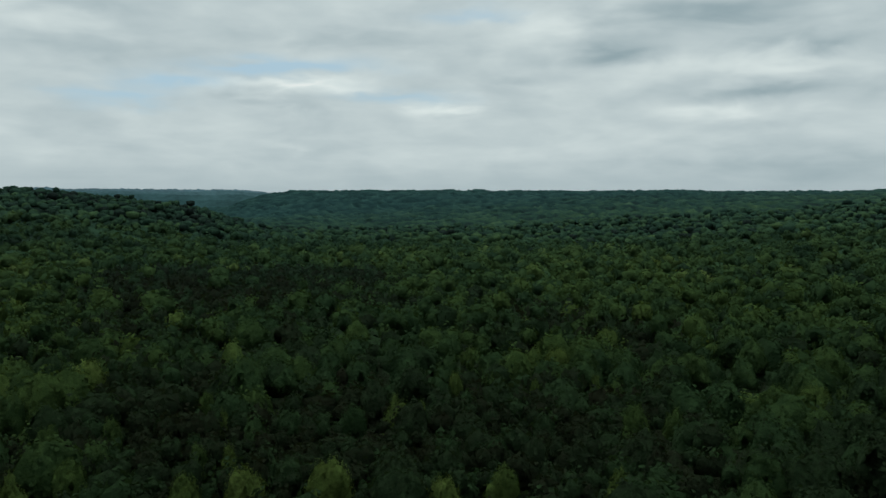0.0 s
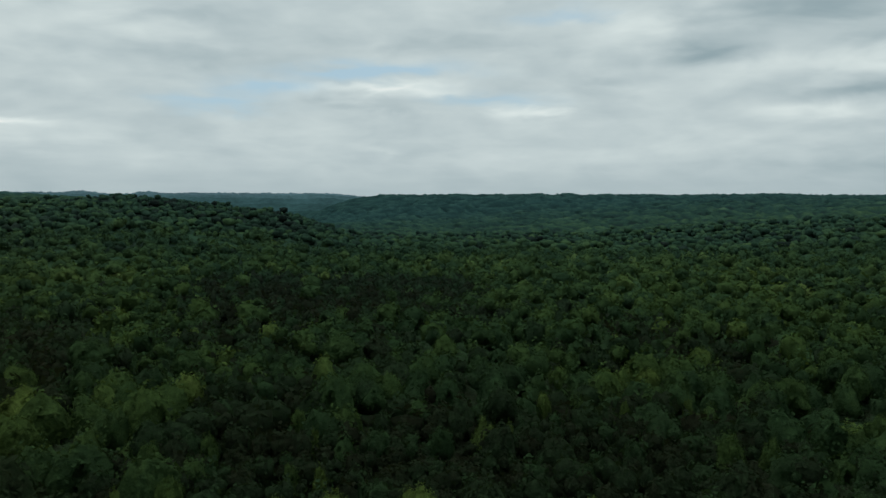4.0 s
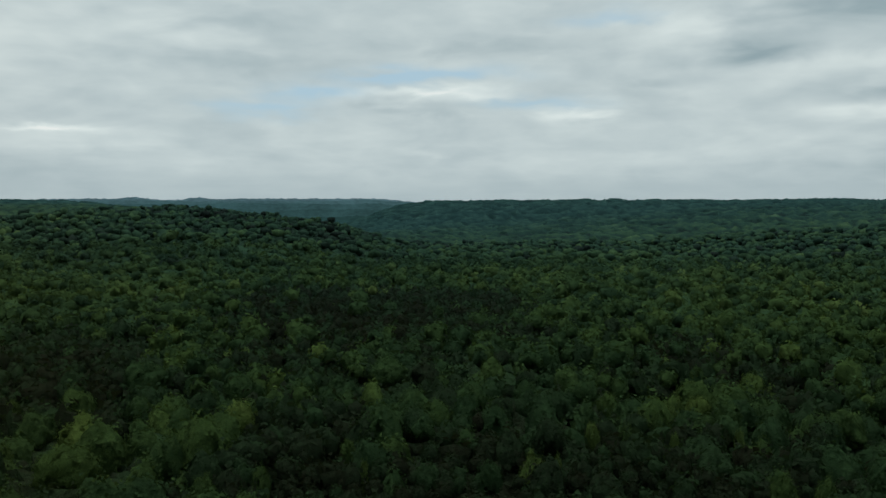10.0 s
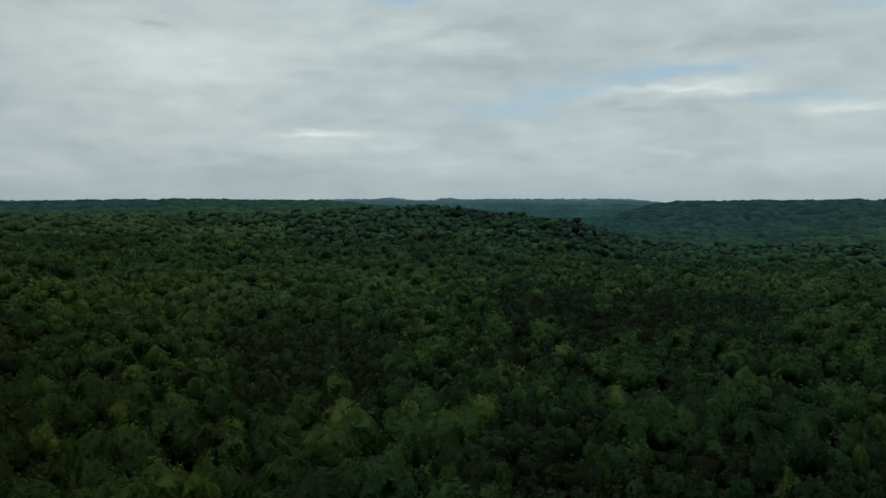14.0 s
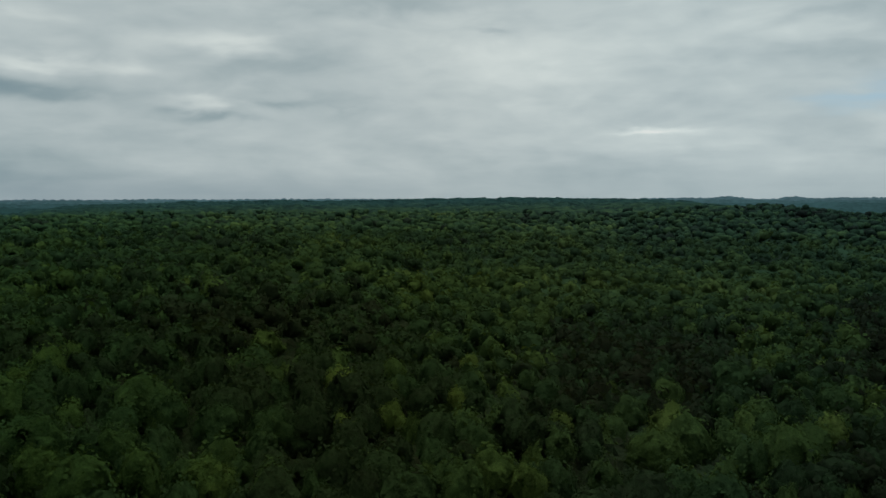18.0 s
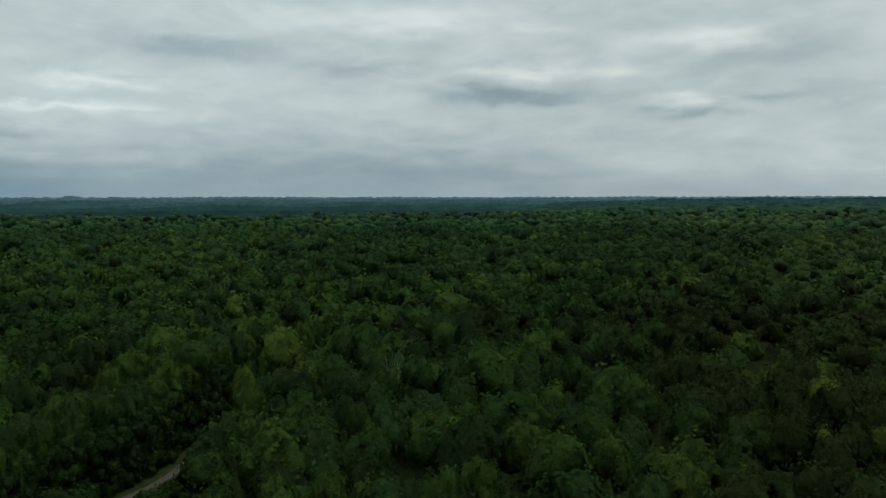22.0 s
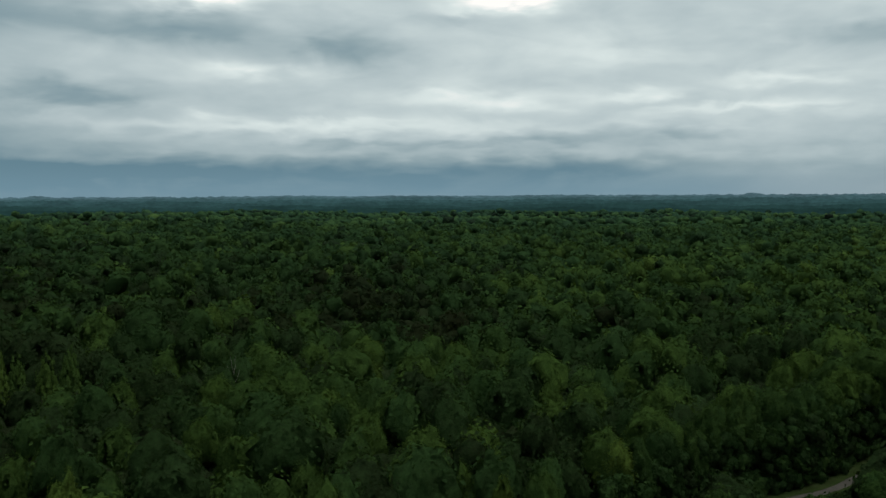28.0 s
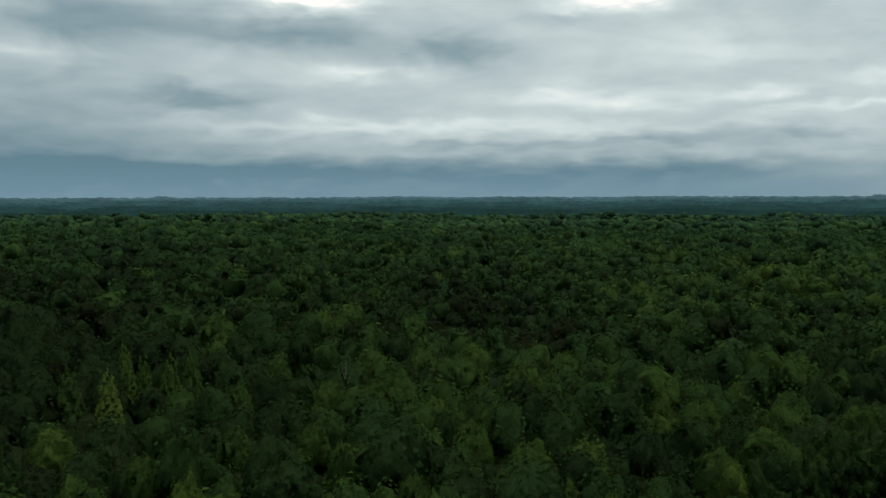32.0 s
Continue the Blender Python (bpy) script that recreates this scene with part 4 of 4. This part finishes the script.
def lane_trees():
    """Tall edge trees that stand close along both sides of the lane."""
    d = np.gradient(LANE_LINE, axis=0)
    d /= np.linalg.norm(d, axis=1)[:, None]
    gone = 0.0
    for k in range(1, len(LANE_LINE)):
        gone += np.linalg.norm(LANE_LINE[k] - LANE_LINE[k - 1])
        x, y = LANE_LINE[k]
        if gone < 7.0 or not 150 < math.hypot(x, y) < 300:
            continue
        gone = 0.0
        for side in (1, -1):
            off = side * SPOTS.uniform(7.0, 8.6)
            u, v = x - d[k, 1] * off, y + d[k, 0] * off
            if math.hypot(u, v) < math.hypot(x, y) and math.hypot(x, y) < 262:
                continue
            plant(u, v, SPOTS.uniform(3.8, 5.0), SPOTS.uniform(20, 24), SPOTS.uniform(0.3, 0.62), True, "trees along the lane")
            for far in (3.0, -1.5):
                plant(u + d[k, 0] * far, v + d[k, 1] * far, SPOTS.uniform(2.3, 3.2), SPOTS.uniform(9, 13.5), SPOTS.uniform(0.2, 0.45), False, "trees along the lane")


def near_trees():
    p = scatter(84.0, NEAR_END, 7.7)
    p = p[np.argsort(np.hypot(*p.T))][:185]
    for x, y in p:
        wide, tone = SPOTS.uniform(3.6, 6.6), max(float(tone_at(x, y)) + SPOTS.normal(0, 0.17), 0.12)
        if SPOTS.random() < scrub_at(x, y):
            if SPOTS.random() < 0.45:
                plant(x, y, SPOTS.uniform(1.7, 2.5), SPOTS.uniform(18.5, 20.5), SPOTS.uniform(0.35, 0.85), False, "young trees in the scrub")
        else:
            plant(x, y, wide, SPOTS.uniform(15.5, 22.5) + wide * 0.5, tone)
    lane_trees()
    for x, y, wide, tone in NEAR_MARKS:
        plant(x, y, wide, 18.0 + 0.66 * wide + SPOTS.uniform(0, 1.2), tone, True, "trees that stand out in the forest")
    for k, (x, y, wide, tone) in enumerate(SPIRES):
        ob = spire_model(k, tone)
        ob.matrix_basis = pose(x, y, float(land(x, y)), 0, 0, 50 * k)
        ob.scale = (wide / 0.066, wide / 0.066, 25.0)
        tagged(ob, "pale feathery conical tree between broad crowns" if tone > 0.8 else "narrow dark-green conical tree between broad crowns", "tree", "conical trees")
    return np.hypot(*p[-1])


def dead_snag(x, y, high):
    """A bare pale forked stem that stands up out of the crowns."""
    rng = np.random.default_rng(77)
    root = new("dead_tree")
    trunk = part("trunk", mesh_of("trunk", *limb(rng, (0, 0, -0.5), (0.3, 0.2, high * 0.8), 0.2, 0.09, 7, 7), PALE_BARK), root)
    for to, low in (((1.9, 0.8, 1.0), 0.8), ((-1.2, -0.6, 0.97), 0.78), ((0.8, -1.3, 0.88), 0.7), ((-1.0, 0.9, 0.84), 0.66)):
        part("limb", mesh_of("limb", *limb(rng, (0.3, 0.2, high * low), (0.3 + to[0], 0.2 + to[1], high * to[2]), 0.075, 0.02, 5, 4), PALE_BARK), trunk)
    root.matrix_basis = pose(x, y, float(land(x, y)))
    tagged(root, "bare pale grey forked dead tree among green crowns", "dead tree")


def lane_bushes():
    """Low undergrowth that closes the wood's edge along the lane."""
    d = np.gradient(LANE_LINE, axis=0)
    d /= np.linalg.norm(d, axis=1)[:, None]
    pieces, tones = [], []
    for k in range(2, len(LANE_LINE), 1):
        x, y = LANE_LINE[k]
        if not 140 < math.hypot(x, y) < 300:
            continue
        for side in (1, -1):
            for _ in range(2):
                off, w = side * SPOTS.uniform(4.6, 8.0), SPOTS.uniform(1.1, 2.2)
                u, v = x - d[k, 1] * off + SPOTS.uniform(-2, 2), y + d[k, 0] * off
                shape, tri, _ = SPARE[int(SPOTS.integers(0, 10))]
                pieces.append((shape * (w, w, w * 0.9) + (u, v, float(land(u, v)) + w * 0.6), tri))
                tones.append(np.full(len(shape), SPOTS.uniform(0.1, 0.5)))
    # leafy wall down to the ground on the far side of the lane
    for k in range(2, len(LANE_LINE)):
        x, y = LANE_LINE[k]
        if not 140 < math.hypot(x, y) < 310:
            continue
        side = 1 if math.hypot(x - d[k, 1], y + d[k, 0]) > math.hypot(x, y) else -1
        for _ in range(11):
            h, w = SPOTS.uniform(0.5, 13.5), SPOTS.uniform(1.3, 2.6)
            off = side * (4.7 + 0.06 * h + SPOTS.uniform(0, 1.5))
            u, v = x - d[k, 1] * off + SPOTS.uniform(-2, 2) * d[k, 0], y + d[k, 0] * off + SPOTS.uniform(-2, 2) * d[k, 1]
            shape, tri, _ = SPARE[int(SPOTS.integers(0, 10))]
            pieces.append((shape * (w, w, w * 1.1) + (u, v, float(land(u, v)) + h + w * 0.4), tri))
            tones.append(np.full(len(shape), SPOTS.uniform(0.12, 0.42)))
    # shoots round the trunks that stand near the lane
    for x, y, wide, tone in NEAR_MARKS:
        gap = np.min(np.hypot(*(LANE_LINE - (x, y)).T))
        if gap > 16.0:
            continue
        for h in range(1, 14):
            g, w = SPOTS.uniform(0, 6.28), SPOTS.uniform(1.2, 2.0)
            u, v = x + 1.2 * math.cos(g), y + 1.2 * math.sin(g)
            shape, tri, _ = SPARE[int(SPOTS.integers(0, 10))]
            pieces.append((shape * w + (u, v, float(land(u, v)) + h), tri))
            tones.append(np.full(len(shape), tone * 0.7))
    for _ in range(330):
        a, r = SPOTS.uniform(94.6, 101.6), SPOTS.uniform(115, 212)
        if r > np.interp(a, [94.0, 95.3, 97.3, 100.4, 102.0], [212.0, 199.0, 185.0, 173.0, 162.0]):
            continue
        u, v, w = -r * math.sin(radians(a)), r * math.cos(radians(a)), SPOTS.uniform(0.9, 2.0)
        shape, tri, _ = SPARE[int(SPOTS.integers(0, 10))]
        pieces.append((shape * (w, w, w * 0.8) + (u, v, float(land(u, v)) + w * 0.5), tri))
        tones.append(np.full(len(shape), SPOTS.uniform(0.15, 0.5)))
    v, t = join(pieces)
    tagged(new("undergrowth", mesh_of("undergrowth", v, t, LEAVES, np.concatenate(tones))), "dense dark undergrowth along the gravel lane", "bushes", kind="stuff")


def scrub():
    """Low dark thicket on the wet parts of the valley floor."""
    for r0, r1, step, shapes, wide, name in ((78.0, 200.0, 3.7, SMALL, 2.3, "near_scrub"), (200.0, 570.0, 5.2, SPARE, 3.3, "scrub")):
        p = scatter(r0, r1, step, VIEW_LOW, 48.0)
        p = p[SPOTS.random(len(p)) < scrub_at(*p.T) * 1.15]
        pieces, tones = [], []
        for x, y in p:
            v, t, _ = shapes[int(SPOTS.integers(0, 10))]
            w, g = wide * SPOTS.uniform(0.5, 1.0) ** 1.6 * 1.75, SPOTS.uniform(0, 6.28)
            c, s = math.cos(g), math.sin(g)
            u = np.stack([v[:, 0] * c - v[:, 1] * s, v[:, 0] * s + v[:, 1] * c, v[:, 2] * SPOTS.uniform(0.85, 1.5)], 1) * w
            pieces.append((u + (x, y, float(land(x, y)) + SPOTS.uniform(12.0, 16.0)), t))
            tones.append(np.full(len(v), SPOTS.uniform(0.1, 0.52) ** 2))
        v, t = join(pieces)
        tagged(new(name, mesh_of(name, v, t, LEAVES, np.concatenate(tones))), "low dark thicket on the wet valley floor", "scrub", kind="stuff")


lane_bushes()
understorey()
dead_snag(-142.0, -147.0, 23.0)
dead_snag(-203.0, 27.0, 23.5)
dead_snag(-206.5, 30.0, 22.5)
scrub()
near_end = near_trees()
spread(scatter(near_end, 262.0, 8.2), MEDIUM, 3.6, 6.0, (1.0, 1.4), "forest", "dense mixed broad-leaved forest in late summer green")
spread(scatter(262.0, 430.0, 7.0), SMALL, 3.2, 5.3, (0.95, 1.35), "middle_forest", "dense broad-leaved forest on the valley floor", [m for m in FAR_MARKS if math.hypot(m[0], m[1]) < 430])
spread(scatter(430.0, 610.0, 8.2), SPARE, 3.6, 6.0, (0.85, 1.2), "slope_forest", "dense broad-leaved forest at the foot of the slopes", [m for m in FAR_MARKS if math.hypot(m[0], m[1]) >= 430])
spread(scatter(610.0, 800.0, 8.8), SPARE, 3.9, 6.3, (0.8, 1.15), "foothill_forest", "broad-leaved forest below the spur and ridges", (), 2.0)
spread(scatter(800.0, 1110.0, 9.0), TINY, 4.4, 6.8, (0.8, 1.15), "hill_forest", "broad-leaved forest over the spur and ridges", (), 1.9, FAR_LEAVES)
spread(scatter(100.0, 700.0, 13.0, VIEW_HIGH, 181), TINY, 6.5, 9.0, (0.9, 1.3), "side_forest", "broad-leaved forest beyond the lane", mat=STAND_LEAVES)
spread(scatter(84.0, 700.0, 13.0, -181, VIEW_LOW), TINY, 6.5, 9.0, (0.9, 1.3), "back_forest", "broad-leaved forest on the plateau", mat=STAND_LEAVES)
spread(scatter(0.0, 84.0, 8.6, -180, 180), SMALL, 4.2, 6.2, (0.9, 1.3), "under_forest", "broad-leaved forest below the hover point")
canopy_sheet()


# ---- the blue distance: glowing ridges with haze in their colour ----
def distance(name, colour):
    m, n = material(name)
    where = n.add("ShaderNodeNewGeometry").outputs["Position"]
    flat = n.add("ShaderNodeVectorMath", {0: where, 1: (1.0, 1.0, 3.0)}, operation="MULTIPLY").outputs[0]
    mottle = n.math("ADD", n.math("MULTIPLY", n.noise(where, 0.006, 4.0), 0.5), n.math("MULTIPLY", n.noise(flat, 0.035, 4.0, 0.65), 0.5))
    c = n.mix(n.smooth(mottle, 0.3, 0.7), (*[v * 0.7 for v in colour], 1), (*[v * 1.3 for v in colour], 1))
    # the ridge gives off its own hazy colour instead of being lit
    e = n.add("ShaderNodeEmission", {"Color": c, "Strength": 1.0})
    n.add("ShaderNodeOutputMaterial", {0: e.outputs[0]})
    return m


# low hills that rise over the skyline: heading, spread and height in degrees
HILLS = ((28.8, 0.9, 0.10), (25.0, 0.7, 0.14), (102.1, 0.5, 0.09), (147.4, 0.6, 0.10), (141.0, 0.5, 0.05), (131.8, 2.5, 0.05), (94.0, 3.0, 0.05))


def far_ridge(reach, height, swell, mat, seed, hills=()):
    """A wooded ridge on the horizon, with an uneven line of tree tops."""
    rng = np.random.default_rng(seed)
    a = np.radians(np.arange(5.0, 166, 0.08))
    x, y = -np.sin(a) * reach, np.cos(a) * reach
    line = height + swell * waves(x, y, 900.0, seed) + 0.4 * swell * waves(x, y, 300.0, seed + 1)
    line = line - np.clip((13.5 - np.degrees(a)) / 4, 0, 1) * 0.35
    # the valley opens the view to the farther ones
    line = line - np.clip((33 - np.degrees(a)) / 7, 0, 1) * max(-height - 0.15, 0) * 1.3
    for head, wide, rise in hills:
        line = line + rise * np.exp(-((np.degrees(a) - head) / wide) ** 4)
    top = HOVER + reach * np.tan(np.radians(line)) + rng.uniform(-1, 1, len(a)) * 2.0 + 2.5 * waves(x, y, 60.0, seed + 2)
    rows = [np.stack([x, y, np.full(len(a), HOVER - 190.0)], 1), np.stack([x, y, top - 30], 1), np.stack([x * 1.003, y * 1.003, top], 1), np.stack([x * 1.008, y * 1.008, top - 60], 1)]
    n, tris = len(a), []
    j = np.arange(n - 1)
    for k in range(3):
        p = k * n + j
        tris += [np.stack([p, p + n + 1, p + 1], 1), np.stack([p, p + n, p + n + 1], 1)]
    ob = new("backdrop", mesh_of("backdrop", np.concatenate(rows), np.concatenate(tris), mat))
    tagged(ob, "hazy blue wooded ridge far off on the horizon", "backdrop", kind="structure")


# each farther ridge is paler and bluer: haze put into the emitted colour
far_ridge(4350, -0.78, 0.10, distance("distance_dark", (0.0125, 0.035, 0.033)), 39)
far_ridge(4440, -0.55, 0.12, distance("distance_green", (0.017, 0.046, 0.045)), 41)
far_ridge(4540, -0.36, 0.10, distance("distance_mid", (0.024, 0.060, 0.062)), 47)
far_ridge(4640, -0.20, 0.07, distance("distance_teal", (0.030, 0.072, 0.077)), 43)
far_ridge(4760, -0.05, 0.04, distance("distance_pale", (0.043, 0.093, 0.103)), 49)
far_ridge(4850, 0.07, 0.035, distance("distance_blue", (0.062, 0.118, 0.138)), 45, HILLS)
